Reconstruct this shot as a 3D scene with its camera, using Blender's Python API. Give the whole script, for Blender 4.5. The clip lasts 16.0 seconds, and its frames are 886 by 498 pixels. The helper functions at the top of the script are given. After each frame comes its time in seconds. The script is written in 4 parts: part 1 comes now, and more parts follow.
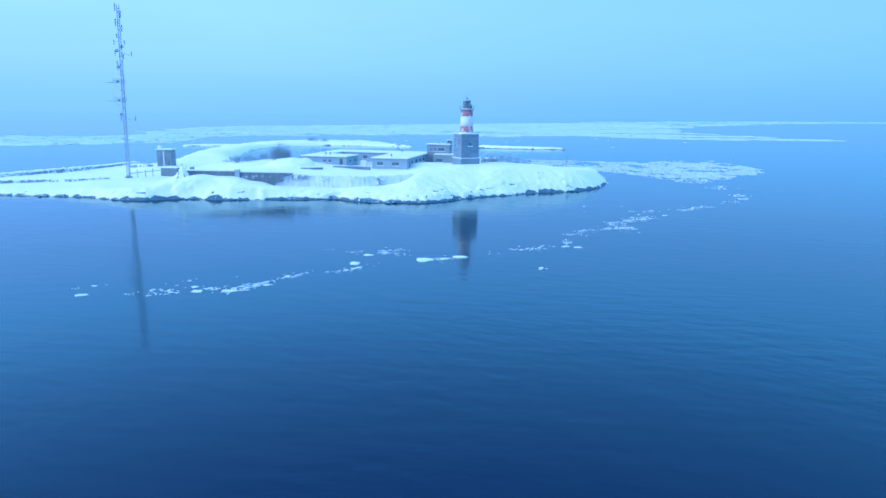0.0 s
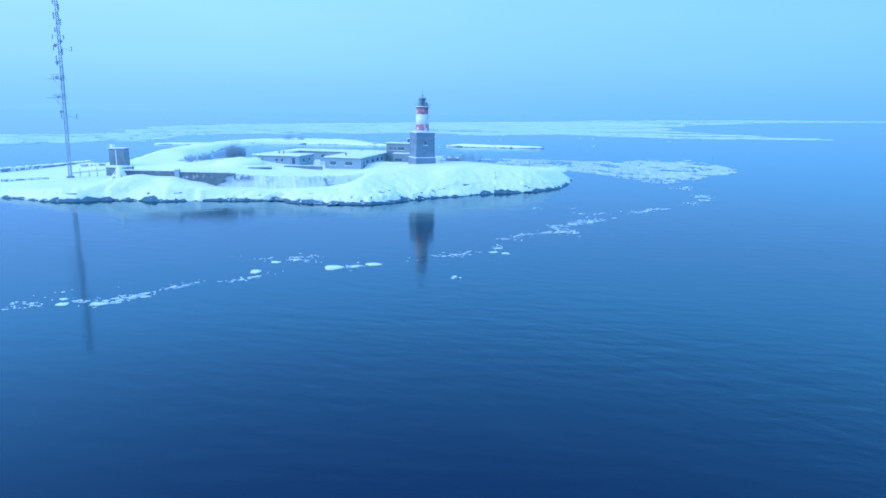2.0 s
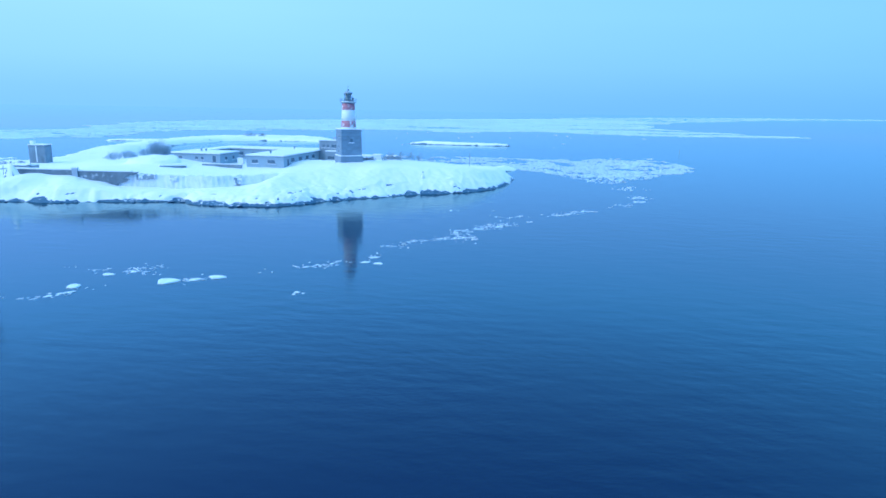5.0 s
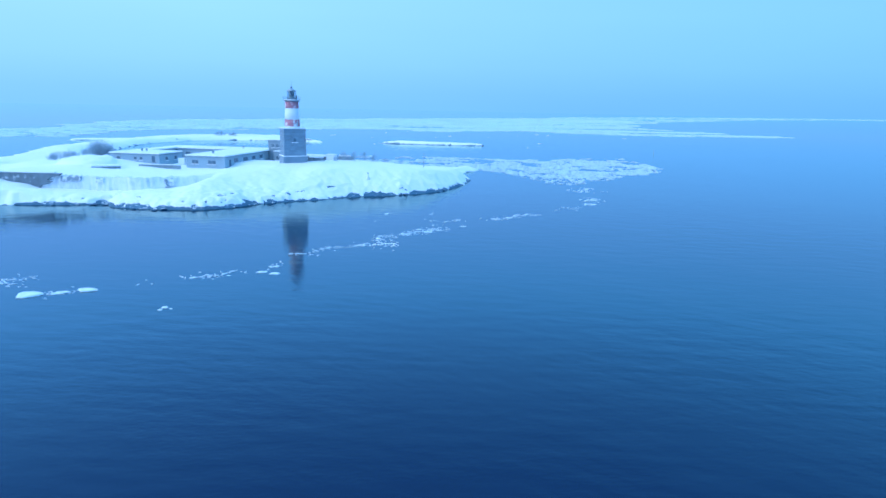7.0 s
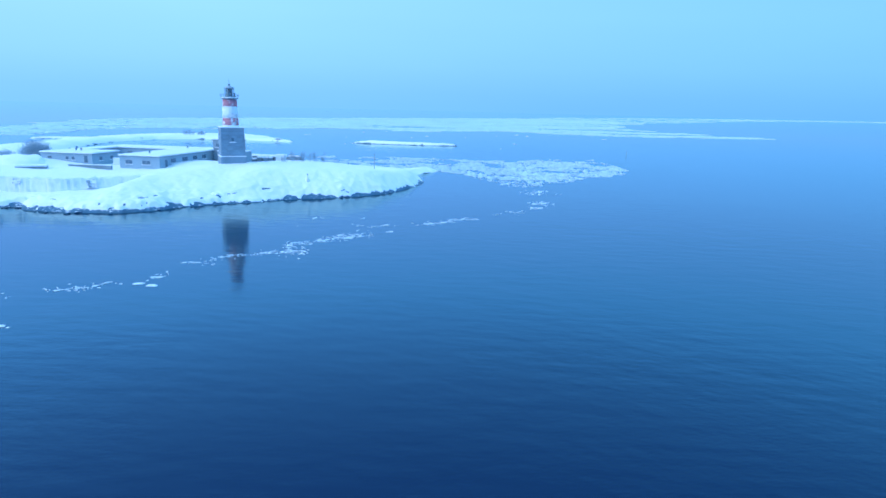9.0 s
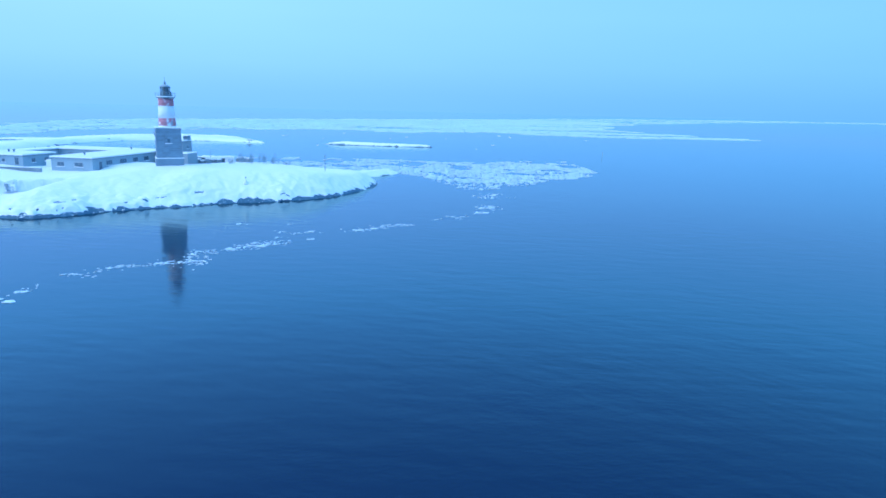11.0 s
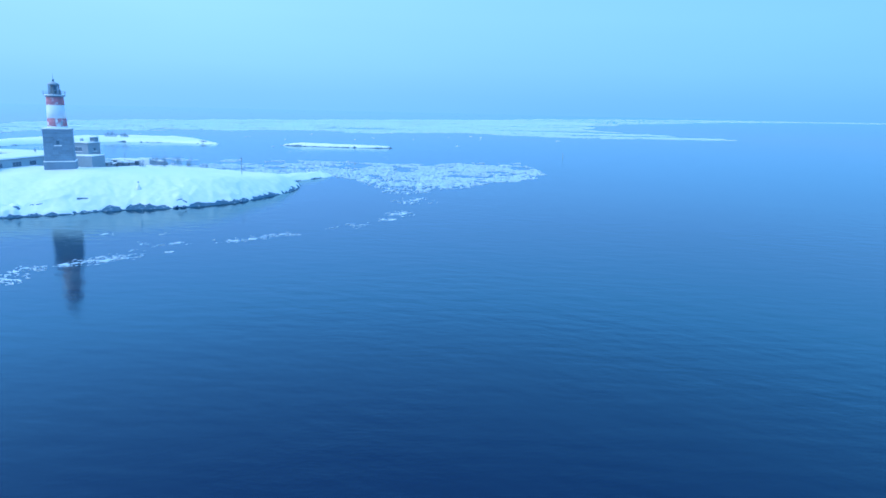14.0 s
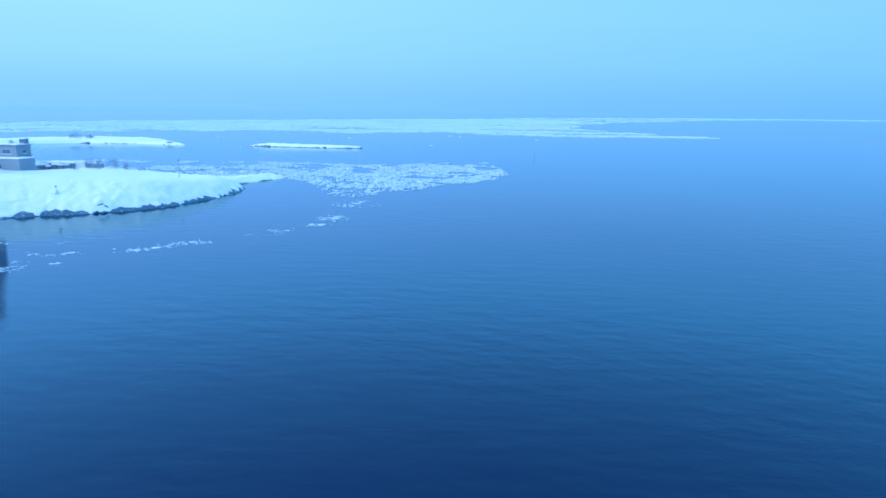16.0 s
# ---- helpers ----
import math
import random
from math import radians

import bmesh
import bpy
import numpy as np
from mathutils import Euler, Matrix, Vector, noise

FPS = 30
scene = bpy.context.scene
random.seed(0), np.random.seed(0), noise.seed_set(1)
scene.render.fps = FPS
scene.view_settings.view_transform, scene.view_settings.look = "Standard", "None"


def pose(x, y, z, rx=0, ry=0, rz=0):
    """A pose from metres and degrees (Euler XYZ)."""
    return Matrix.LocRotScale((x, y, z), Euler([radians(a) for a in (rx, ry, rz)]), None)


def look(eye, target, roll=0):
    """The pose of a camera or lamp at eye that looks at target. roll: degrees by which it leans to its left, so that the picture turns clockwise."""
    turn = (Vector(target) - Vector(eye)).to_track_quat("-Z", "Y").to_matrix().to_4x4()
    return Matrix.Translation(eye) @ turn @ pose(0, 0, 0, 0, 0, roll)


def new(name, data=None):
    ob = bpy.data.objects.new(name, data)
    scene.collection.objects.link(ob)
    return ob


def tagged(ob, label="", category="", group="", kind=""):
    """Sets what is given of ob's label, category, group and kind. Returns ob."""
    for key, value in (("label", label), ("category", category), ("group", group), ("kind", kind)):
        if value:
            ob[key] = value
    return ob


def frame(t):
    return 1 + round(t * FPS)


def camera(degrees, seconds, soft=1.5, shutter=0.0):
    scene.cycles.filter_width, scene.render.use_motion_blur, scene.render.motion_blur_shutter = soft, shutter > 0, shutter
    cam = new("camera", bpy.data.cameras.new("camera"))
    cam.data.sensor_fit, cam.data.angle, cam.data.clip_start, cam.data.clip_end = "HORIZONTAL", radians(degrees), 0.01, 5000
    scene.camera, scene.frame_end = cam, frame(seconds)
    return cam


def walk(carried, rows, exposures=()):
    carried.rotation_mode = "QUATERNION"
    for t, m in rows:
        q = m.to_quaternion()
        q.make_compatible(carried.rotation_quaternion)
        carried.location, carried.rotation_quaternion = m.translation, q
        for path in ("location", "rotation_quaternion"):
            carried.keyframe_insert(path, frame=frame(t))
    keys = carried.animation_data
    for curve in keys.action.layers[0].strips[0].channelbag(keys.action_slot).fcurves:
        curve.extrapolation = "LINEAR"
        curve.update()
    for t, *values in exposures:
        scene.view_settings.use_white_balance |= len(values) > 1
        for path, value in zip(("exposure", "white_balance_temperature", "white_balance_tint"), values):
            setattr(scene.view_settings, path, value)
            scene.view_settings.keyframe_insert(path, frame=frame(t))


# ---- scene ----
cam = camera(68.69, 16.0, 1.6)
# seconds, eye x, y, z, yaw, pitch, roll: a straight course past the island
ROWS = [
    (0.0, -2.77, -205.17, 22.42, 1.086, -11.838, 0.763),
    (0.5, 0.32, -203.40, 22.42, 1.007, -11.870, 0.782),
    (1.0, 3.41, -201.64, 22.42, 0.988, -11.882, 0.745),
    (1.5, 6.49, -199.87, 22.42, 0.908, -11.918, 0.776),
    (2.0, 9.58, -198.11, 22.42, 0.762, -11.968, 0.839),
    (2.5, 12.67, -196.34, 22.42, 0.614, -12.020, 0.846),
    (3.0, 15.76, -194.58, 22.42, 0.468, -12.086, 0.918),
    (3.5, 18.85, -192.81, 22.42, 0.379, -12.088, 0.925),
    (4.0, 21.93, -191.04, 22.42, 0.347, -12.131, 0.944),
    (6.5, 37.37, -182.21, 22.42, -0.343, -12.283, 1.123),
    (7.0, 40.46, -180.45, 22.42, -0.475, -12.271, 1.122),
    (7.5, 43.55, -178.68, 22.42, -0.629, -12.321, 1.241),
    (8.0, 46.64, -176.92, 22.42, -0.783, -12.325, 1.203),
    (8.5, 49.72, -175.15, 22.42, -1.051, -12.310, 1.259),
    (9.0, 52.81, -173.39, 22.42, -1.196, -12.258, 1.392),
    (11.5, 68.25, -164.56, 22.42, -1.732, -12.161, 1.446),
    (12.0, 71.34, -162.79, 22.42, -1.936, -12.182, 1.467),
    (12.5, 74.42, -161.02, 22.42, -2.157, -12.234, 1.425),
    (13.0, 77.51, -159.26, 22.42, -2.065, -12.138, 1.338),
    (13.5, 80.60, -157.49, 22.42, -2.137, -12.091, 1.362),
    (14.0, 83.68, -155.73, 22.42, -2.342, -12.094, 1.328),
    (14.5, 86.77, -153.96, 22.42, -2.422, -12.078, 1.279),
    (15.0, 89.86, -152.20, 22.42, -2.543, -12.101, 1.194),
    (15.5, 92.94, -150.43, 22.42, -2.672, -12.118, 1.162),
    (16.0, 96.03, -148.66, 22.42, -2.877, -12.142, 1.034),
]
walk(cam, [(t, pose(x, y, z, 0, 0, yaw) @ pose(0, 0, 0, 90 + pitch) @ pose(0, 0, 0, 0, 0, roll)) for t, x, y, z, yaw, pitch, roll in ROWS])

# ---- world, sun, exposure ----
SKY_HORIZON = (0.230, 0.645, 1.390)
SKY_LOW = (0.350, 0.815, 1.890)
SKY_MID = (0.290, 1.060, 2.450)
SKY_UPPER = (0.150, 0.580, 1.560)
SKY_HIGH = (0.580, 1.230, 1.980)
world = bpy.data.worlds.new("overcast_sky")
scene.world = world
world.use_nodes = True
wn, wl = world.node_tree.nodes, world.node_tree.links
wn.clear()
w_out = wn.new("ShaderNodeOutputWorld")
w_bg = wn.new("ShaderNodeBackground")
w_co = wn.new("ShaderNodeTexCoord")
w_sep = wn.new("ShaderNodeSeparateXYZ")
w_ramp = wn.new("ShaderNodeValToRGB")
w_noise = wn.new("ShaderNodeTexNoise")
w_map = wn.new("ShaderNodeMapping")
w_sky = wn.new("ShaderNodeTexSky")
w_sky.sky_type, w_sky.sun_disc = "NISHITA", False
w_sky.sun_elevation, w_sky.sun_rotation = radians(14), radians(215)
w_scale = wn.new("ShaderNodeVectorMath")
w_scale.operation = "SCALE"
w_scale.inputs["Scale"].default_value = 0.05
w_mix = wn.new("ShaderNodeMix")
w_mix.data_type, w_mix.inputs["Factor"].default_value = "RGBA", 0.96
w_cloud = wn.new("ShaderNodeMix")
w_cloud.data_type, w_cloud.blend_type = "RGBA", "MULTIPLY"
w_cloud.inputs["Factor"].default_value = 0.10
w_map.inputs["Scale"].default_value = (1.2, 1.2, 5.0)
w_noise.inputs["Scale"].default_value, w_noise.inputs["Detail"].default_value = 1.6, 3.0
ramp = w_ramp.color_ramp
ramp.elements[0].position, ramp.elements[0].color = 0.0, (*SKY_HORIZON, 1)
ramp.elements[1].position, ramp.elements[1].color = 0.95, (*SKY_HIGH, 1)
for where, mixed in ((0.02, 0.12), (0.06, 0.55), (0.13, 0.96)):
    e = ramp.elements.new(where)
    e.color = (*[a + (b - a) * mixed for a, b in zip(SKY_HORIZON, SKY_LOW)], 1)
e = ramp.elements.new(0.17)
e.color = (*SKY_LOW, 1)
e = ramp.elements.new(0.28)
e.color = (*SKY_MID, 1)
e = ramp.elements.new(0.55)
e.color = (*SKY_UPPER, 1)
wl.new(w_co.outputs["Generated"], w_sep.inputs[0])
wl.new(w_sep.outputs["Z"], w_ramp.inputs["Fac"])
wl.new(w_co.outputs["Generated"], w_map.inputs["Vector"])
wl.new(w_map.outputs["Vector"], w_noise.inputs["Vector"])
wl.new(w_ramp.outputs["Color"], w_cloud.inputs["A"])
wl.new(w_noise.outputs["Fac"], w_cloud.inputs["B"])
wl.new(w_sky.outputs["Color"], w_scale.inputs[0])
wl.new(w_scale.outputs["Vector"], w_mix.inputs["A"])
wl.new(w_cloud.outputs["Result"], w_mix.inputs["B"])
# the cloud is a little thinner and warmer towards the west
w_side, w_tone, w_shade = wn.new("ShaderNodeMapRange"), wn.new("ShaderNodeMix"), wn.new("ShaderNodeVectorMath")
w_side.interpolation_type = "SMOOTHSTEP"
w_side.inputs["From Min"].default_value, w_side.inputs["From Max"].default_value = -0.7, 0.8
w_tone.data_type, w_shade.operation = "RGBA", "MULTIPLY"
w_tone.inputs["A"].default_value, w_tone.inputs["B"].default_value = (1.05, 0.985, 1.02, 1), (0.68, 0.80, 0.81, 1)
wl.new(w_sep.outputs["X"], w_side.inputs["Value"])
wl.new(w_side.outputs[0], w_tone.inputs["Factor"])
wl.new(w_mix.outputs["Result"], w_shade.inputs[0])
wl.new(w_tone.outputs["Result"], w_shade.inputs[1])
wl.new(w_shade.outputs["Vector"], w_bg.inputs["Color"])
w_bg.inputs["Strength"].default_value = 1.09
wl.new(w_bg.outputs[0], w_out.inputs["Surface"])

sun = new("sun", bpy.data.lights.new("sun", "SUN"))
sun.data.energy, sun.data.angle, sun.data.color = 1.5, radians(60), (0.95, 0.98, 0.95)
sun.matrix_world = look((-95, -45, 60), (0, 0, 0))

# ---- materials ----


def material(name, colour, rough=0.8, metal=0.0, vary=0.25, scale=1.5, bump=0.3, bump_scale=6.0, dust=0.0, dust_col=(0.80, 0.83, 0.86)):
    """A plain surface with stains at two scales, relief, and blown snow on its upward and rough places."""
    m = bpy.data.materials.new(name)
    m.use_nodes = True
    n, l = m.node_tree.nodes, m.node_tree.links
    b = n["Principled BSDF"]
    b.inputs["Roughness"].default_value, b.inputs["Metallic"].default_value = rough, metal
    co = n.new("ShaderNodeTexCoord")
    big, fine = n.new("ShaderNodeTexNoise"), n.new("ShaderNodeTexNoise")
    big.inputs["Scale"].default_value, big.inputs["Detail"].default_value = scale * 0.35, 4
    fine.inputs["Scale"].default_value, fine.inputs["Detail"].default_value = bump_scale, 5
    for t in (big, fine):
        l.new(co.outputs["Object"], t.inputs["Vector"])
    mr = n.new("ShaderNodeMapRange")
    mr.inputs["From Min"].default_value, mr.inputs["From Max"].default_value = 0.3, 0.7
    mr.inputs["To Min"].default_value, mr.inputs["To Max"].default_value = 1 - vary, 1 + vary
    add = n.new("ShaderNodeMath")
    add.operation = "MULTIPLY_ADD"
    add.inputs[1].default_value = 0.5
    half = n.new("ShaderNodeMath")
    half.operation, half.inputs[1].default_value = "MULTIPLY", 0.5
    l.new(fine.outputs["Fac"], half.inputs[0])
    l.new(big.outputs["Fac"], add.inputs[0])
    l.new(half.outputs[0], add.inputs[2])
    l.new(add.outputs[0], mr.inputs["Value"])
    sc = n.new("ShaderNodeVectorMath")
    sc.operation = "SCALE"
    sc.inputs[0].default_value = colour
    l.new(mr.outputs[0], sc.inputs["Scale"])
    last = sc.outputs["Vector"]
    if dust:
        geo, sep = n.new("ShaderNodeNewGeometry"), n.new("ShaderNodeSeparateXYZ")
        l.new(geo.outputs["Normal"], sep.inputs[0])
        lift = n.new("ShaderNodeMath")
        lift.operation = "MULTIPLY_ADD"
        lift.inputs[1].default_value = 0.9
        l.new(sep.outputs["Z"], lift.inputs[0])
        l.new(fine.outputs["Fac"], lift.inputs[2])
        step = n.new("ShaderNodeMapRange")
        step.inputs["From Min"].default_value, step.inputs["From Max"].default_value = 1.35 - dust, 1.5 - dust
        l.new(lift.outputs[0], step.inputs["Value"])
        mx = n.new("ShaderNodeMix")
        mx.data_type = "RGBA"
        mx.inputs["B"].default_value = (*dust_col, 1)
        l.new(step.outputs[0], mx.inputs["Factor"])
        l.new(last, mx.inputs["A"])
        last = mx.outputs["Result"]
    l.new(last, b.inputs["Base Color"])
    if bump:
        bp = n.new("ShaderNodeBump")
        bp.inputs["Strength"].default_value, bp.inputs["Distance"].default_value = bump, 0.08
        l.new(fine.outputs["Fac"], bp.inputs["Height"])
        l.new(bp.outputs["Normal"], b.inputs["Normal"])
    return m


def blocks_material(name, colour, w, h):
    """Coursed stone with mortar joints and stone by stone tone."""
    m = material(name, colour, 0.85, vary=0.22, scale=1.0, bump=0.4, bump_scale=5.0, dust=0.0)
    n, l = m.node_tree.nodes, m.node_tree.links
    b = n["Principled BSDF"]
    br, co = n.new("ShaderNodeTexBrick"), n.new("ShaderNodeTexCoord")
    cm, sp = n.new("ShaderNodeCombineXYZ"), n.new("ShaderNodeSeparateXYZ")
    ad = n.new("ShaderNodeMath")
    l.new(co.outputs["Object"], sp.inputs[0])
    l.new(sp.outputs["X"], ad.inputs[0])
    l.new(sp.outputs["Y"], ad.inputs[1])
    l.new(ad.outputs[0], cm.inputs["X"])
    l.new(sp.outputs["Z"], cm.inputs["Y"])
    l.new(cm.outputs[0], br.inputs["Vector"])
    br.inputs["Scale"].default_value = 1.0
    br.inputs["Brick Width"].default_value, br.inputs["Row Height"].default_value = w, h
    br.inputs["Mortar Size"].default_value = 0.02
    br.inputs["Color1"].default_value, br.inputs["Color2"].default_value = (0.86, 0.86, 0.86, 1), (1.12, 1.12, 1.12, 1)
    br.inputs["Mortar"].default_value = (1.22, 1.22, 1.22, 1)
    mul = n.new("ShaderNodeMix")
    mul.data_type, mul.blend_type = "RGBA", "MULTIPLY"
    mul.inputs["Factor"].default_value = 1.0
    src = b.inputs["Base Color"].links[0].from_socket
    l.new(src, mul.inputs["A"])
    l.new(br.outputs["Color"], mul.inputs["B"])
    l.new(mul.outputs["Result"], b.inputs["Base Color"])
    return m


def water_material():
    """Deep cold sea: short wind ripples with slanting crests, a low swell, calm patches, stiller far out under the fog."""
    m = bpy.data.materials.new("sea_water")
    m.use_nodes = True
    n, l = m.node_tree.nodes, m.node_tree.links
    b = n["Principled BSDF"]
    b.inputs["Base Color"].default_value = (0.0, 0.009, 0.040, 1)
    b.inputs["Roughness"].default_value, b.inputs["Specular IOR Level"].default_value = 0.5, 0.0
    sheen, edge, both = n.new("ShaderNodeBsdfGlossy"), n.new("ShaderNodeFresnel"), n.new("ShaderNodeMixShader")
    edge.inputs["IOR"].default_value = 1.40
    l.new(edge.outputs[0], both.inputs[0])
    l.new(b.outputs[0], both.inputs[1])
    l.new(sheen.outputs[0], both.inputs[2])
    l.new(both.outputs[0], n["Material Output"].inputs["Surface"])
    co = n.new("ShaderNodeTexCoord")

    def waves(turn, stretch, scale, detail, high, before=None):
        """A noise relief with crests drawn out along one direction, added to the relief before it."""
        spin, squash, tex, amp = n.new("ShaderNodeMapping"), n.new("ShaderNodeMapping"), n.new("ShaderNodeTexNoise"), n.new("ShaderNodeMath")
        spin.inputs["Rotation"].default_value, squash.inputs["Scale"].default_value = (0, 0, radians(turn)), (stretch, 1, 1)
        tex.inputs["Scale"].default_value, tex.inputs["Detail"].default_value, tex.inputs["Roughness"].default_value = scale, detail, 0.45
        amp.operation, amp.inputs[1].default_value, amp.inputs[2].default_value = "MULTIPLY_ADD", high, 0.0
        l.new(co.outputs["Object"], spin.inputs["Vector"])
        l.new(spin.outputs["Vector"], squash.inputs["Vector"])
        l.new(squash.outputs["Vector"], tex.inputs["Vector"])
        l.new(tex.outputs["Fac"], amp.inputs[0])
        if before:
            l.new(before, amp.inputs[2])
        return amp.outputs[0]

    ripple = waves(0, 0.5, 3.5, 2, 0.0095, waves(44, 0.35, 0.85, 2, 0.016, waves(6, 0.40, 0.50, 2, 0.044)))
    calm, rough = n.new("ShaderNodeTexNoise"), n.new("ShaderNodeMapRange")
    calm.inputs["Scale"].default_value, calm.inputs["Detail"].default_value = 0.016, 4
    l.new(co.outputs["Object"], calm.inputs["Vector"])
    rough.inputs["From Min"].default_value, rough.inputs["From Max"].default_value = 0.36, 0.64
    rough.inputs["To Min"].default_value, rough.inputs["To Max"].default_value = 0.45, 1.15
    l.new(calm.outputs["Fac"], rough.inputs["Value"])
    patchy = n.new("ShaderNodeMath")
    patchy.operation = "MULTIPLY"
    l.new(ripple, patchy.inputs[0])
    l.new(rough.outputs[0], patchy.inputs[1])
    relief = waves(62, 0.5, 0.16, 2, 0.032, patchy.outputs[0])
    bp = n.new("ShaderNodeBump")
    bp.inputs["Distance"].default_value = 1.0
    l.new(relief, bp.inputs["Height"])
    off, far = n.new("ShaderNodeVectorMath"), n.new("ShaderNodeVectorMath")
    off.inputs[1].default_value, far.operation = (-45, 110, 0), "LENGTH"
    l.new(co.outputs["Object"], off.inputs[0])
    l.new(off.outputs["Vector"], far.inputs[0])
    still, gloss = n.new("ShaderNodeMapRange"), n.new("ShaderNodeMapRange")
    for node, near, away in ((still, 1.0, 0.03), (gloss, 0.085, 0.02)):
        node.interpolation_type = "SMOOTHSTEP"
        node.inputs["From Min"].default_value, node.inputs["From Max"].default_value = 140, 800
        node.inputs["To Min"].default_value, node.inputs["To Max"].default_value = near, away
        l.new(far.outputs["Value"], node.inputs["Value"])
    tint = n.new("ShaderNodeMix")
    tint.data_type, tint.inputs["A"].default_value, tint.inputs["B"].default_value = "RGBA", (0.95, 1.0, 1.0, 1), (0.74, 1.0, 0.98, 1)
    l.new(still.outputs[0], tint.inputs["Factor"])
    l.new(tint.outputs["Result"], sheen.inputs["Color"])
    l.new(still.outputs[0], bp.inputs["Strength"])
    l.new(gloss.outputs[0], sheen.inputs["Roughness"])
    for socket in (sheen, edge, b):
        l.new(bp.outputs["Normal"], socket.inputs["Normal"])
    return m


def plastered_material(name, stone, snow, bare=(0.80, 1.02), least=0.25, draw=0.45):
    """Stone half hidden under blown snow and ice that hangs down it in uneven streaks."""
    m = material(name, stone, 0.85, vary=0.3, scale=0.8, bump=0.8, bump_scale=0.9)
    n, l = m.node_tree.nodes, m.node_tree.links
    b = n["Principled BSDF"]
    co, tall, patch = n.new("ShaderNodeTexCoord"), n.new("ShaderNodeMapping"), n.new("ShaderNodeMapRange")
    drip, broad, both, mx = n.new("ShaderNodeTexNoise"), n.new("ShaderNodeTexNoise"), n.new("ShaderNodeMath"), n.new("ShaderNodeMix")
    tall.inputs["Scale"].default_value = (1.0, 1.0, draw)
    drip.inputs["Scale"].default_value, drip.inputs["Detail"].default_value = 1.1, 5
    broad.inputs["Scale"].default_value, broad.inputs["Detail"].default_value = 0.28, 4
    l.new(co.outputs["Object"], tall.inputs["Vector"])
    l.new(tall.outputs["Vector"], drip.inputs["Vector"])
    l.new(co.outputs["Object"], broad.inputs["Vector"])
    l.new(drip.outputs["Fac"], both.inputs[0])
    l.new(broad.outputs["Fac"], both.inputs[1])
    patch.inputs["From Min"].default_value, patch.inputs["From Max"].default_value = bare
    patch.inputs["To Min"].default_value = least
    l.new(both.outputs[0], patch.inputs["Value"])
    mx.data_type, mx.inputs["B"].default_value = "RGBA", (*snow, 1)
    l.new(patch.outputs[0], mx.inputs["Factor"])
    l.new(b.inputs["Base Color"].links[0].from_socket, mx.inputs["A"])
    l.new(mx.outputs["Result"], b.inputs["Base Color"])
    return m


SNOW = material("snow", (0.88, 0.90, 0.91), 0.75, vary=0.03, scale=0.3, bump=0.3, bump_scale=2.2)
SNOW_ROOF = material("roof_snow", (0.85, 0.87, 0.89), 0.75, vary=0.04, scale=0.5, bump=0.25, bump_scale=1.5)
# rock, masonry, metal, wood and red paint below hold blue haze in their colours
ROCK = material("shore_rock", (0.055, 0.155, 0.230), 0.8, vary=0.35, scale=0.8, bump=0.8, bump_scale=1.8, dust=0.02)
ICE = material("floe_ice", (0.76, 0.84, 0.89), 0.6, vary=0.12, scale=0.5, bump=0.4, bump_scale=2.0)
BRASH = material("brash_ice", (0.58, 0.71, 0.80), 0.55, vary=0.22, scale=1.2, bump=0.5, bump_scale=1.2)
# far pack ice: distance haze mixed into a duller, bluer base colour
HAZED_ICE = material("hazed_ice", (0.54, 0.69, 0.80), 0.6, vary=0.18, scale=0.05, bump=0.3, bump_scale=0.6)
WATER = water_material()
GRANITE = blocks_material("granite_blocks", (0.170, 0.268, 0.335), 1.05, 0.5)
PLINTH = material("plinth_granite", (0.190, 0.285, 0.350), 0.85, vary=0.2, scale=1.2, bump=0.4, bump_scale=4)
WHITE = material("white_paint", (0.75, 0.80, 0.82), 0.55, vary=0.06, scale=0.8, bump=0.1, bump_scale=4)
STEEL = material("dark_green_steel", (0.15, 0.25, 0.31), 0.45, metal=0.3, vary=0.2, scale=2, bump=0.1)
GALV = material("frosted_galvanised_steel", (0.37, 0.46, 0.50), 0.8, metal=0.0, vary=0.2, scale=2, bump=0.1)
RENDERED = material("grey_render", (0.30, 0.425, 0.485), 0.9, vary=0.14, scale=0.6, bump=0.25, bump_scale=3)
ANNEX_WALL = material("annex_render", (0.245, 0.33, 0.375), 0.9, vary=0.16, scale=0.6, bump=0.25, bump_scale=3)
PALE_WALL = material("pale_render", (0.38, 0.45, 0.51), 0.9, vary=0.10, scale=0.6, bump=0.25, bump_scale=3)
CONCRETE = material("weathered_concrete", (0.205, 0.285, 0.325), 0.9, vary=0.35, scale=0.8, bump=0.5, bump_scale=2.5, dust=0.05)
WALLSTONE = material("snow_dashed_stone", (0.155, 0.21, 0.245), 0.9, vary=0.35, scale=0.9, bump=0.7, bump_scale=0.55, dust=0.75)
PLASTERED = plastered_material("snow_plastered_stone", (0.44, 0.55, 0.60), (0.80, 0.84, 0.87), (0.72, 1.06), 0.40)
FLECKED = plastered_material("snow_flecked_red_paint", (0.53, 0.225, 0.265), (0.80, 0.84, 0.87), (1.13, 1.22), 0.0, 0.6)
DASHED = plastered_material("snow_dashed_rock", (0.19, 0.27, 0.32), (0.80, 0.84, 0.87), (0.96, 1.10), 0.08, 1.0)
TIMBER = material("dark_timber", (0.155, 0.225, 0.265), 0.8, vary=0.3, scale=2, bump=0.4, bump_scale=6)
TWIG = material("bare_twigs", (0.26, 0.38, 0.45), 0.9, vary=0.3, scale=2, bump=0.2)
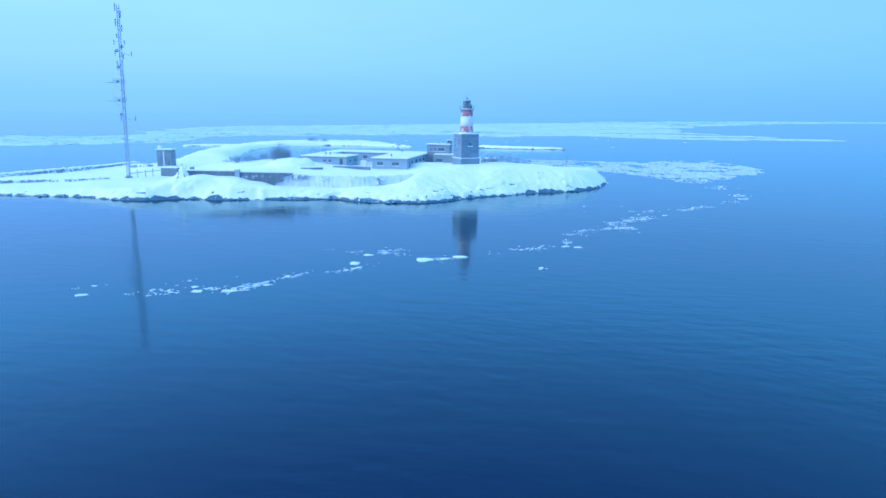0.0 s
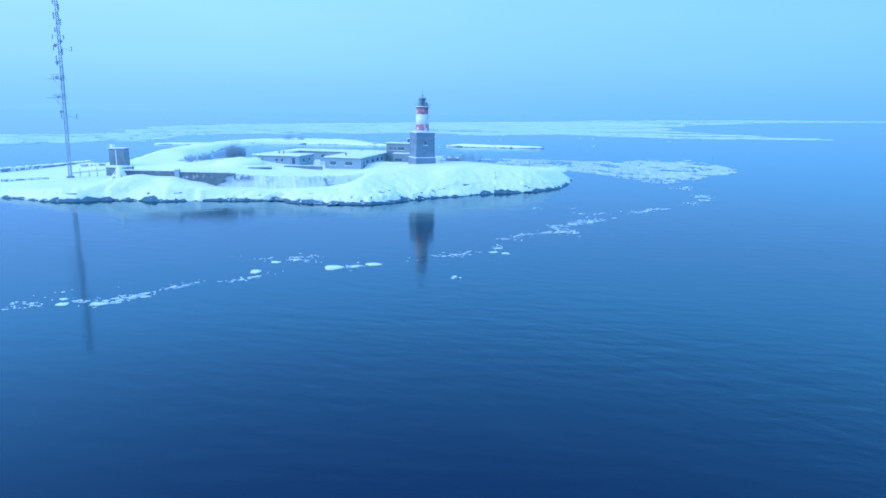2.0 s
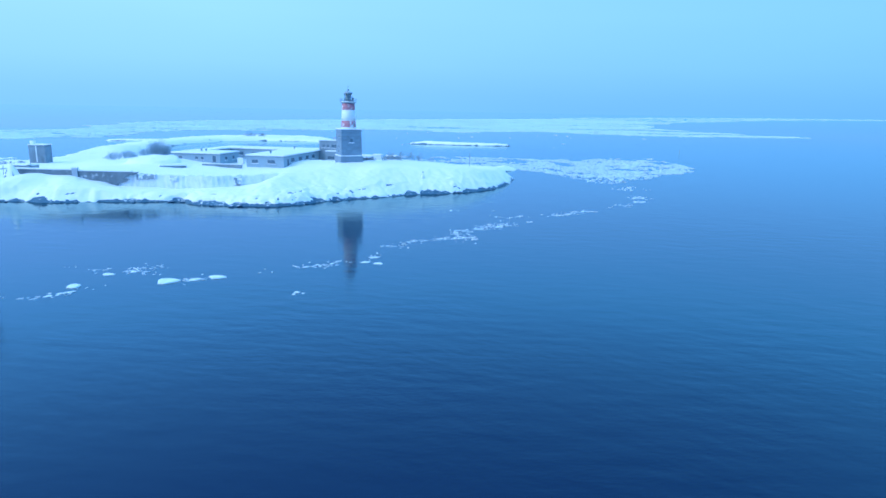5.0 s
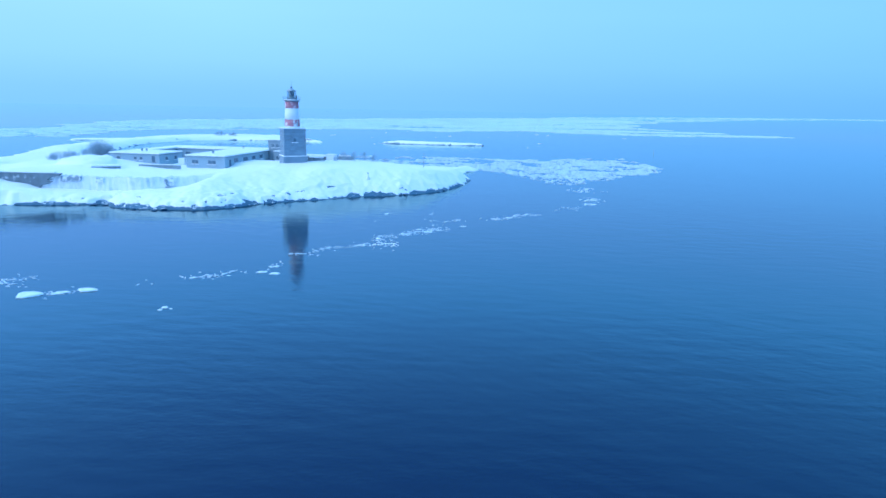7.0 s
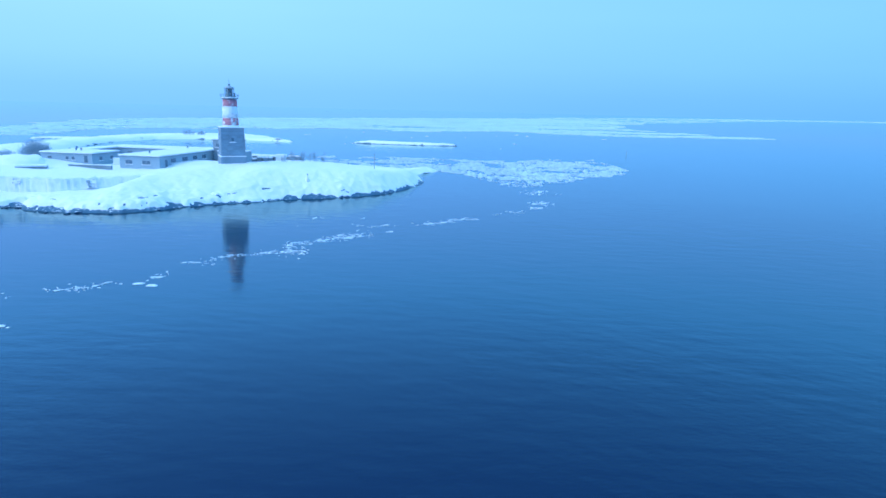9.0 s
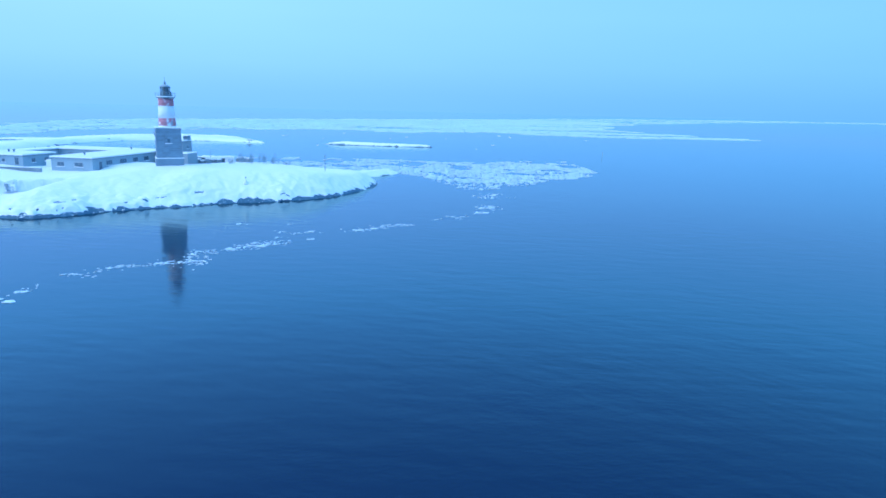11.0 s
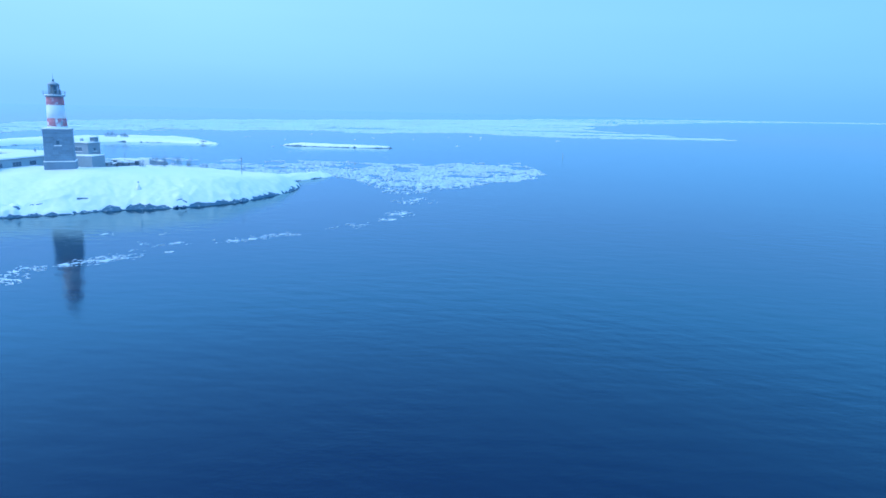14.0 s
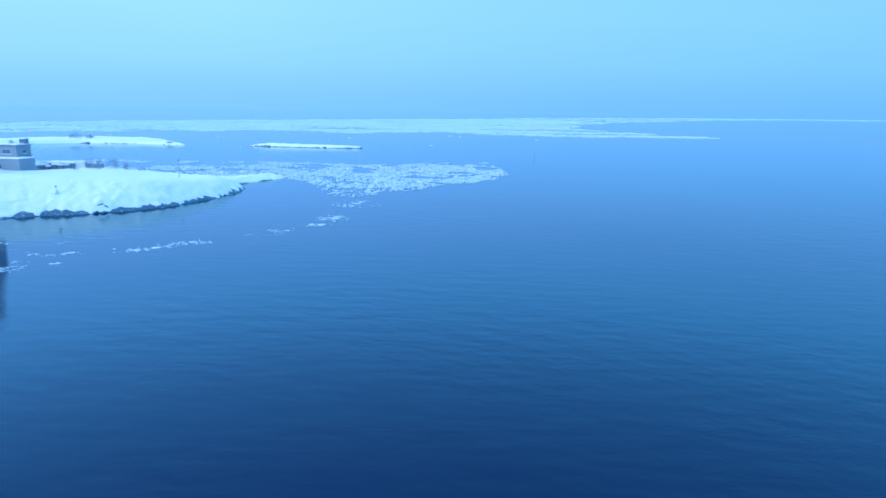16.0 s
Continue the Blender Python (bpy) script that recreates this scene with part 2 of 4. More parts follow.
FRAME = material("window_frame_paint", (0.34, 0.41, 0.45), 0.6, vary=0.08, scale=2, bump=0.1)
PANE = material("dark_window_glass", (0.085, 0.16, 0.215), 0.2, vary=0.2, scale=1, bump=0.0)

GLASS = bpy.data.materials.new("lantern_glass")
GLASS.use_nodes = True
gb = GLASS.node_tree.nodes["Principled BSDF"]
gb.inputs["Base Color"].default_value, gb.inputs["Roughness"].default_value = (0.75, 0.85, 0.88, 1), 0.03
gb.inputs["Transmission Weight"].default_value, gb.inputs["IOR"].default_value = 1.0, 1.2
# ---- mesh helpers ----


def mesh_object(name, bm, mat, smooth=False):
    me = bpy.data.meshes.new(name)
    bm.normal_update()
    bm.to_mesh(me)
    bm.free()
    me.materials.append(mat)
    if smooth:
        me.shade_smooth()
    return new(name, me)


def part(name, bm, mat, parent, label="", smooth=False):
    ob = mesh_object(name, bm, mat, smooth)
    ob.parent = parent
    return tagged(ob, label)


def thing(name, label, category, at=(0, 0, 0), turn=0.0, group="", kind=""):
    ob = new(name)
    ob.matrix_basis = pose(*at, 0, 0, turn)
    return tagged(ob, label, category, group, kind)


def box(bm, lo, hi, bevel=0.0, taper=0.0):
    """A box between two corners; taper pulls the top in on all sides."""
    x0, y0, z0 = lo
    x1, y1, z1 = hi
    v = [bm.verts.new(p) for p in ((x0, y0, z0), (x1, y0, z0), (x1, y1, z0), (x0, y1, z0),
                                   (x0 + taper, y0 + taper, z1), (x1 - taper, y0 + taper, z1), (x1 - taper, y1 - taper, z1), (x0 + taper, y1 - taper, z1))]
    f = [bm.faces.new([v[i] for i in q]) for q in ((3, 2, 1, 0), (4, 5, 6, 7), (0, 1, 5, 4), (1, 2, 6, 5), (2, 3, 7, 6), (3, 0, 4, 7))]
    if bevel:
        bmesh.ops.bevel(bm, geom=list({e for q in f for e in q.edges}), offset=bevel, segments=2, affect="EDGES", profile=0.5)
    return bm


def boxed(lo, hi, bevel=0.0, taper=0.0):
    return box(bmesh.new(), lo, hi, bevel, taper)


def rod(bm, a, b, r, r2=None, sides=6):
    a, b = Vector(a), Vector(b)
    q = (b - a).to_track_quat("Z", "Y")
    rings = []
    for p, rad in ((a, r), (b, r if r2 is None else r2)):
        rings.append([bm.verts.new(p + q @ Vector((rad * math.cos(k * math.tau / sides), rad * math.sin(k * math.tau / sides), 0))) for k in range(sides)])
    for k in range(sides):
        bm.faces.new((rings[0][k], rings[0][(k + 1) % sides], rings[1][(k + 1) % sides], rings[1][k]))
    bm.faces.new(rings[0][::-1])
    bm.faces.new(rings[1])
    return bm


def lathe(profile, sides=40, centre=(0, 0)):
    """A turned form from (radius, height) pairs, closed at both ends."""
    bm = bmesh.new()
    rings = [[bm.verts.new((centre[0] + r * math.cos(k * math.tau / sides), centre[1] + r * math.sin(k * math.tau / sides), z)) for k in range(sides)] for r, z in profile]
    for a, b in zip(rings, rings[1:]):
        for k in range(sides):
            bm.faces.new((a[k], a[(k + 1) % sides], b[(k + 1) % sides], b[k]))
    bm.faces.new(rings[0][::-1])
    bm.faces.new(rings[-1])
    return bm


TABLE = np.random.RandomState(7).rand(257, 257)
TABLE[256, :], TABLE[:, 256] = TABLE[0, :], TABLE[:, 0]


def vnoise(x, y, size, shift=0.0):
    """Smooth value noise from -1 to 1 with features of about that size in metres."""
    x, y = np.asarray(x) / size + 37.3 + shift, np.asarray(y) / size + 91.7 + 1.7 * shift
    i, j = np.floor(x).astype(int), np.floor(y).astype(int)
    u, v = x - i, y - j
    u, v = u * u * (3 - 2 * u), v * v * (3 - 2 * v)
    i, j = i % 256, j % 256
    a = TABLE[i, j] * (1 - u) + TABLE[i + 1, j] * u
    b = TABLE[i, j + 1] * (1 - u) + TABLE[i + 1, j + 1] * u
    return 2 * (a * (1 - v) + b * v) - 1


def fbm(x, y, size, octaves=4, shift=0.0):
    return sum(vnoise(x, y, size / 2**k, shift + 5.1 * k) / 2**k for k in range(octaves)) / 1.6


def smooth01(t):
    t = np.clip(t, 0, 1)
    return t * t * (3 - 2 * t)


def shore_distance(x, y, ring):
    """Metres from a closed shoreline: plus inland, minus out at sea."""
    ring = np.array(ring, float)
    best, inside = np.full(x.shape, 1e9), np.zeros(x.shape, bool)
    for (ax, ay), (bx, by) in zip(ring, np.roll(ring, -1, 0)):
        dx, dy = bx - ax, by - ay
        s = np.clip(((x - ax) * dx + (y - ay) * dy) / (dx * dx + dy * dy + 1e-9), 0, 1)
        best = np.minimum(best, np.hypot(x - ax - s * dx, y - ay - s * dy))
        if abs(dy) > 1e-9:
            inside ^= ((ay > y) != (by > y)) & (x < ax + (y - ay) / dy * dx)
    return np.where(inside, best, -best)


def height_from(x, y, marks, power=3.2, soft=3.0):
    num, den = np.zeros(x.shape), np.zeros(x.shape)
    for mx, my, mz in marks:
        w = 1.0 / (np.hypot(x - mx, y - my) ** 2 + soft**2) ** (power / 2)
        num += w * mz
        den += w
    return num / den


def sheet(name, xs, ys, z, keep, mat):
    """A height field as one smooth mesh, of the cells that keep allows."""
    ny, nx = z.shape
    cell = keep[:-1, :-1] | keep[1:, :-1] | keep[:-1, 1:] | keep[1:, 1:]
    jj, ii = np.nonzero(cell)
    quads = np.stack([jj * nx + ii, jj * nx + ii + 1, (jj + 1) * nx + ii + 1, (jj + 1) * nx + ii], 1)
    used, back = np.unique(quads, return_inverse=True)
    gx, gy = np.meshgrid(xs, ys)
    pts = np.stack([gx.ravel()[used], gy.ravel()[used], z.ravel()[used]], 1)
    me = bpy.data.meshes.new(name)
    me.from_pydata(pts.tolist(), [], back.reshape(-1, 4).tolist())
    me.materials.append(mat)
    me.shade_smooth()
    return new(name, me)


# ---- sea ----
bm = bmesh.new()
bmesh.ops.create_circle(bm, cap_ends=True, segments=96, radius=4900)
tagged(mesh_object("water", bm, WATER), "calm dark blue winter sea with faint ripples", "sea", kind="structure")

# ---- main island ----
SHORE_FRONT = [(-185, -22), (-150, -34), (-121, -40), (-106, -40.5), (-98, -41.5), (-89, -45), (-81, -46), (-75.5, -43), (-69, -41.5), (-61, -42.5), (-54, -40.5),
               (-45, -39), (-38, -38.5), (-34, -35.5), (-31, -40), (-25, -42), (-17, -43), (-10, -42), (-5, -38), (-1.5, -32.5), (4, -29), (12, -23.5), (20, -17), (30, -12.5),
               (36, -8), (41, -3.5), (45, 5), (48.5, 14), (50.5, 25), (50, 33), (46.5, 41), (47.5, 48), (52, 55), (55.5, 62)]
SHORE_BACK = [(54, 67), (46, 62), (38, 52), (30, 44), (20, 42), (10, 46), (0, 48), (-14, 52), (-35, 50), (-52, 46), (-64, 42), (-76, 44), (-88, 58), (-100, 78), (-106, 100),
              (-113, 130), (-119, 160), (-121, 190), (-111, 222), (-92, 235), (-64, 236), (-45, 232), (-32, 227), (-32, 231), (-50, 258), (-75, 280), (-105, 286), (-130, 262), (-142, 218), (-143, 172), (-136, 134), (-130, 98), (-123, 66), (-124, 48),
              (-132, 50), (-140, 22), (-148, -2), (-160, -8)]
MARKS = [(-160, -18, 1.1), (-128, -31, 1.5), (-112, -28, 1.7), (-134, 4, 0.9), (-124, 20, 1.0), (-103, -9, 2.2), (-112, 8, 1.8), (-110, 30, 2.2), (-95, 3, 2.0), (-96, -6, 2.0), (-91, -14, 1.6), (-88.5, -20, 2.0), (-90, -27, 2.0), (-97, -22, 1.9), (-90, -4, 1.8), (-84, -17, 4.2), (-79, -20, 6.0),
         (-62, -20, 6.1), (-70, 2, 6.2), (-52, -4, 7.9), (-44, -9, 5.6), (-42, -19, 5.4), (-30, -18, 5.2), (-28, -4, 5.2), (-19, -4, 5.3), (-11, -9, 6.6), (0, -8, 7.4),
         (6, -3, 7.4), (14, 4, 7.2), (24, 8, 6.6)]
MARKS2 = [(32, 14, 5.3), (38, 22, 4.2), (45, 45, 2.0), (52, 60, 1.8), (8, 26, 5.6), (-6, 36, 4.4), (-14, 8, 6.6), (-36, 18, 5.3), (-42, 40, 4.0), (-60, 18, 6.2), (-70, 28, 5.6),
          (-82, 30, 4.3), (-96, 40, 1.8), (-101, 52, 1.8), (-110, 66, 2.6), (-115, 96, 4.4), (-122, 132, 3.4), (-129, 168, 2.8), (-128, 205, 2.6), (-100, 260, 2.4), (-70, 256, 2.2), (-48, 241, 1.7)]
LOW_MARKS = [(-79, -33, 4.4), (-76.5, -31, 4.8), (-72, -32, 6.0), (-64, -31, 5.3), (-57, -31, 4.0), (-51, -31, 2.5), (-44, -32, 2.4), (-37, -32, 2.0), (-31, -33, 2.3), (-24, -32, 2.6), (-16, -28, 3.6),
             (-30, -38, 3.0), (-20, -38, 3.0), (-66, -38, 3.2), (-48, -36, 2.6)]
WALL_X = [-84, -74, -62, -49, -41, -29.5, -22, -15, -8]
WALL_Y = [-27, -30, -29, -29, -28, -28, -24.5, -21, -18]


# snow-capped rocks along the near shore: x, y, radius, height
dice = np.random.RandomState(77)
SHORE_ROCKS = []
for k in range(55):
    rx = dice.uniform(-100, 42) if k % 5 < 1 else dice.uniform(-37, 4)
    ry = float(np.interp(rx, [p[0] for p in SHORE_FRONT[:26]], [p[1] for p in SHORE_FRONT[:26]]))
    SHORE_ROCKS.append((rx, ry + dice.uniform(0.4, 5.0 if rx > -37 else 3.0), dice.uniform(0.6, 1.6), dice.uniform(0.3, 0.8)))


def dome(x, y, cx, cy, wide, high):
    return high * np.sqrt(np.clip(1 - ((x - cx) / (1.5 * wide)) ** 2 - ((y - cy) / wide) ** 2, 0, 1))


def island_heights(x, y):
    """Rock height, snow height and distance from the shore."""
    d = shore_distance(x, y, SHORE_FRONT + SHORE_BACK)
    d = d + 0.7 * fbm(x, y, 7, 3) + 0.4 * fbm(x, y, 1.8, 2, 3.0)
    high, low = height_from(x, y, MARKS + MARKS2), height_from(x, y, LOW_MARKS)
    wy = np.interp(x, WALL_X, WALL_Y)
    soft = np.where(x < -47, 0.5, 0.9)
    up = smooth01((y - wy + 0.1) / soft)
    within = smooth01((x + 82) / 6) * smooth01((-12 - x) / 8)
    h = high + (low - high) * within * (1 - up)
    boulders = smooth01((x + 40) / 5) * smooth01((4 - x) / 8)
    slope = 0.40 + 0.24 * smooth01((x - 2) / 10) + 0.16 * smooth01((-20 - x) / 15) + 0.40 * smooth01((x + 92) / 8) * smooth01((-46 - x) / 6)
    edge = np.where(d < 0, 0.8 * d, np.where(d < 0.8, 0.75 * d, 0.60 + slope * (d - 0.8)))
    k = 0.8
    base = -np.log(np.exp(-np.clip(edge, -4, 12) / k) + np.exp(-np.clip(h - 0.5, -4, 12) / k)) * k
    near = np.exp(-np.clip(d, 0, 50) / 4.5)
    lumps = (0.10 + 0.40 * near) * fbm(x, y, 8, 4, 2.0) * smooth01(d / 3)
    lumps += (0.35 + 1.2 * boulders) * near * (0.55 - np.abs(fbm(x, y, 4.5, 3, 6.0))) * smooth01((d - 1) / 3)
    lumps += (0.25 + 0.55 * boulders) * near * (0.45 - np.abs(fbm(x, y, 2.3, 2, 13.0))) * smooth01((d - 0.8) / 2)
    crag = (0.16 * np.abs(fbm(x, y, 3.4, 3, 8.0)) + 0.16 * fbm(x, y, 1.3, 3, 4.0)) * near
    rock = base + 0.55 * lumps + crag * smooth01((d + 1.5) / 2)
    # ragged snow edge: tongues reach down to the water, bare rock stands between them
    edge_at = 0.50 + 0.6 * fbm(x, y, 6, 2, 11.0) + 1.2 * fbm(x, y, 1.7, 3, 17.0) - 1.0 * smooth01((y - 40) / 30) - 0.25 * smooth01((x - 2) / 10)
    snow = base + lumps + 0.42 * smooth01((d - edge_at) / 0.35) - 0.22 + (0.05 + 0.20 * near) * fbm(x, y, 1.1, 3, 1.0) * smooth01((d - 0.8) / 1.5)
    # wind-packed steps in the snow, with the rock's edge showing under their lips
    for at, sway, size, shift, thin in ((1.9, 0.9, 6, 29.0, -0.05), (3.9, 1.6, 10, 57.0, 0.10)):
        off = d - at - sway * fbm(x, y, size, 3, shift)
        here = smooth01((fbm(x, y, size * 1.2, 3, shift + 3.0) - thin) / 0.2)
        snow = snow + 0.26 * here * smooth01(off / 0.5) * np.exp(-np.clip(off, 0, 50) / 5.0)
        bare = here * smooth01((fbm(x, y, 5.5, 2, shift + 7.0) - 0.12) / 0.15) * smooth01((fbm(x, y, 1.5, 2, shift + 11.0) + 0.12) / 0.25) * np.exp(-((off + 0.1) / 0.26) ** 2)
        rock = np.maximum(rock, snow - 0.30 + 0.42 * bare)
    covered = smooth01((d - edge_at - 0.1) / 0.6)
    inland = smooth01((d - edge_at - 0.7) / 0.9)
    for cx, cy, wide, high in SHORE_ROCKS:
        near_by = (np.abs(x - cx) < 3.6) & (np.abs(y - cy) < 3.0)
        if near_by.any():
            u, v = x[near_by] + 0.4 * fbm(x[near_by], y[near_by], 1.6, 2, 43.0), y[near_by] + 0.4 * fbm(x[near_by], y[near_by], 1.6, 2, 47.0)
            snow[near_by] = np.maximum(snow[near_by], base[near_by] - 0.22 + (0.40 + dome(u, v, cx, cy, wide, high)) * covered[near_by])
            rock[near_by] = np.maximum(rock[near_by], base[near_by] + dome(u, v, cx + 0.1, cy - 0.25, wide, 0.85 * high) * inland[near_by] + 0.1 * inland[near_by])
    heap = 1 - ((x + 53.5) / 8.0) ** 2 - ((y + 6.0) / 5.5) ** 2
    snow = snow + (0.8 + 0.5 * fbm(x, y, 3, 2, 37.0)) * smooth01((heap + 0.15 * fbm(x, y, 3, 2, 39.0)) / 0.4)
    return rock, snow, d


def ground(x, y):
    return float(island_heights(np.array([[float(x)]]), np.array([[float(y)]]))[1][0, 0])


def land(tag, x0, x1, y0, y1, step):
    xs, ys = np.arange(x0, x1 + step / 2, step), np.arange(y0, y1 + step / 2, step)
    gx, gy = np.meshgrid(xs, ys)
    rock, snow, d = island_heights(gx, gy)
    tagged(sheet("ground_" + tag, xs, ys, rock, d > -2.0, ROCK), "dark wet shore rock under the snow", "rock", kind="structure")
    tagged(sheet("snow_" + tag, xs, ys, snow, d > -0.3, SNOW), "deep smooth snow covering the rocky island", "snow", kind="structure")


land("shore", -188, 60, -52, 8, 0.27)
land("upland", -188, 60, 7.76, 72, 0.44)
land("cape", -148, -26, 72, 290, 1.6)


def skerry(name, ax, ay, bx, by, wide, high, label, step=0.8):
    """A long low rock with a snow cap, lying between two points."""
    length, turn = math.hypot(bx - ax, by - ay), math.degrees(math.atan2(by - ay, bx - ax))
    xs, ys = np.arange(-2, length + 2, step), np.arange(-wide - 2, wide + 2, step)
    gx, gy = np.meshgrid(xs, ys)
    t = np.clip(gx / length, 0, 1)
    half = wide * np.sqrt(np.clip(4 * t * (1 - t), 0, 1)) * (0.8 + 0.3 * vnoise(gx, 0 * gx, 14, ax)) + 0.3
    d = half - np.abs(gy - 1.5 * vnoise(gx, 0 * gx, 20, 2.0)) + 0.8 * fbm(gx, gy, 4, 3, ax)
    h = high * smooth01(d / (wide * 0.7)) * (0.8 + 0.35 * fbm(gx, gy, 9, 3, 3.0))
    rock = np.where(d < 0, 0.7 * d, 0.1 + h) + 0.3 * fbm(gx, gy, 2.2, 3, 5.0) * (d > -0.5)
    snow = np.where(d < 0, 0.7 * d, 0.1 + h) - 0.3 + 0.75 * smooth01((d - 0.55) / 0.9)
    top = thing(name, label, "skerry", (ax, ay, 0), turn)
    for nm, z, keep, mat in (("rock", rock, d > -1.6, ROCK), ("snow_cap", snow, d > -0.2, SNOW)):
        ob = sheet(nm, xs, ys, z, keep, mat)
        ob.parent = top
    return top


skerry("skerry", 4, 231, 68.5, 225, 4.5, 1.4, "low flat snow-capped rock skerry in open water")
skerry("skerry", -176, 204, -112, 236, 6, 0.5, "low snow-covered reef off the cape", 1.2)

def ground_rod(name, label, cat, x, y, h, r, mat=TIMBER, sink=0.6):
    z = ground(x, y)
    t = thing(name, label, cat, (x, y, z))
    part("shaft", rod(bmesh.new(), (0, 0, -sink), (0, 0, h), r, r * 0.8, 8), mat, t)
    return t


# ---- lighthouse ----
TURN = 24.0
GZ = 7.0
light = thing("lighthouse", "round red and white lighthouse on a square grey granite base", "lighthouse", (0.15, 0.0, 0), TURN)
part("plinth", boxed((-3.22, -3.22, GZ - 1.2), (3.22, 3.22, 8.75), 0.06), PLINTH, light, "grey granite plinth")
part("plinth_snow", boxed((-3.28, -3.28, 8.754), (3.28, 3.28, 8.98), 0.10), SNOW_ROOF, light, "snow ledge on the plinth")
base = part("base", boxed((-3.02, -3.02, 8.8), (3.02, 3.02, 16.05), 0.05, 0.14), GRANITE, light, "square base of coursed grey granite")
part("cornice", boxed((-3.0, -3.0, 15.75), (3.0, 3.0, 16.15), 0.05), PLINTH, light, "granite cornice")
part("ledge_snow", boxed((-3.03, -3.03, 16.154), (3.03, 3.03, 16.42), 0.12), SNOW_ROOF, light, "snow lying on the base's top")


def radius(z):
    return 2.06 - (z - 16.2) * (2.06 - 1.74) / (24.0 - 16.2)


for nm, z0, z1, mat, lab in (("foot_ring", 16.2, 16.75, WHITE, "white painted foot"), ("red_band", 16.752, 18.55, FLECKED, "lower red band"),
                             ("white_band", 18.552, 21.55, WHITE, "white painted band"), ("red_band", 21.552, 23.40, FLECKED, "upper red band")):
    part(nm, lathe([(radius(z0), z0), (radius((z0 + z1) / 2), (z0 + z1) / 2), (radius(z1), z1)], 48), mat, light, lab, True)
part("gallery", lathe([(1.765, 23.30), (1.95, 23.42), (2.18, 23.53), (2.18, 23.63), (1.2, 23.65)], 48), STEEL, light, "round steel gallery")
part("gallery_snow", lathe([(2.12, 23.64), (2.14, 23.74), (2.0, 23.84), (1.1, 23.88)], 40), SNOW_ROOF, light, "snow on the gallery", True)
for zz in (24.15, 24.6):
    rail = bmesh.new()
    for k in range(32):
        a, b = k * math.tau / 32, (k + 1) * math.tau / 32
        rod(rail, (2.36 * math.cos(a), 2.36 * math.sin(a), zz), (2.36 * math.cos(b), 2.36 * math.sin(b), zz), 0.018, sides=4)
    part("rail", rail, STEEL, light, "thin steel railing")
for k in range(16):
    a = k * math.tau / 16
    part("rail_post", rod(bmesh.new(), (2.10 * math.cos(a), 2.10 * math.sin(a), 23.56), (2.36 * math.cos(a), 2.36 * math.sin(a), 24.60), 0.022, sides=5), STEEL, light)
part("lantern_wall", lathe([(1.16, 23.65), (1.16, 24.12), (1.22, 24.15), (1.22, 24.22)], 32), STEEL, light, "dark lantern wall")
glass = part("lantern_glass", lathe([(1.09, 24.22), (1.09, 25.95)], 24), GLASS, light, "lantern room glass")
glass.visible_shadow = False
for k in range(12):
    a = k * math.tau / 12
    part("mullion", rod(bmesh.new(), (1.11 * math.cos(a), 1.11 * math.sin(a), 24.2), (1.11 * math.cos(a), 1.11 * math.sin(a), 26.0), 0.045, sides=5), STEEL, light)
part("blind", lathe([(0.62, 24.25), (0.62, 25.92)], 24), STEEL, light, "dark inner screen of the lantern")
part("lamp", lathe([(0.02, 24.66), (0.09, 24.70), (0.12, 24.77), (0.09, 24.84), (0.02, 24.88)], 16, (0.28, -0.82)), WHITE, light, "pale lamp behind the glass", True)
part("lantern_roof", lathe([(1.28, 25.95), (1.30, 26.03), (1.05, 26.3), (0.62, 26.55), (0.24, 26.7), (0.18, 26.85)], 32), STEEL, light, "domed lantern roof", True)
part("roof_frost", lathe([(1.22, 26.10), (1.04, 26.33), (0.62, 26.585), (0.26, 26.73), (0.05, 26.74)], 32), FRAME, light, "rime on the dome", True)
part("vent_ball", lathe([(0.05, 26.8), (0.20, 26.92), (0.25, 27.08), (0.19, 27.25), (0.05, 27.32)], 16), STEEL, light, "", True)
part("finial", rod(bmesh.new(), (0, 0, 27.3), (0, 0, 28.6), 0.04, 0.025), STEEL, light)
part("sector_screen", boxed((1.05, -0.70, 23.35), (1.40, -0.30, 25.0), 0.03), STEEL, light, "dark box at the lantern's side")
hatch = part("hatch", boxed((-0.22, -0.03, -0.45), (0.22, 0.06, 0.45), 0.03), FRAME, light, "small pale hatch in the red band")
hatch.matrix_basis = pose(radius(17.6) * math.sin(radians(31)), -radius(17.6) * math.cos(radians(31)), 17.5, 0, 0, 31)
# window and recess in the south face, smaller ones on the west face
for cx, cz, w, h in ((-0.05, 13.15, 0.62, 0.9),):
    win = part("window", boxed((cx - w / 2 - 0.12, -3.010, cz - h / 2 - 0.12), (cx + w / 2 + 0.12, -2.870, cz + h / 2 + 0.12), 0.02), PLINTH, light, "small square window")
    part("pane", boxed((cx - w / 2, -3.025, cz - h / 2), (cx + w / 2, -2.990, cz + h / 2)), PANE, win)
    part("sill", boxed((cx - w / 2 - 0.5, -3.270, cz - h / 2 - 0.30), (cx + w / 2 + 0.5, -2.850, cz - h / 2 - 0.12), 0.03), SNOW_ROOF, win, "snow-covered sill")
for cy, cz in ((-1.2, 14.4), (1.1, 14.4), (-1.0, 11.4), (1.2, 12.6), (-0.2, 9.9)):
    win = part("window", boxed((-3.05, cy - 0.35, cz - 0.5), (-2.89, cy + 0.35, cz + 0.5), 0.02), FRAME, light, "small pale-framed window")
    part("pane", boxed((-3.065, cy - 0.24, cz - 0.38), (-3.04, cy + 0.24, cz + 0.38)), PANE, win)

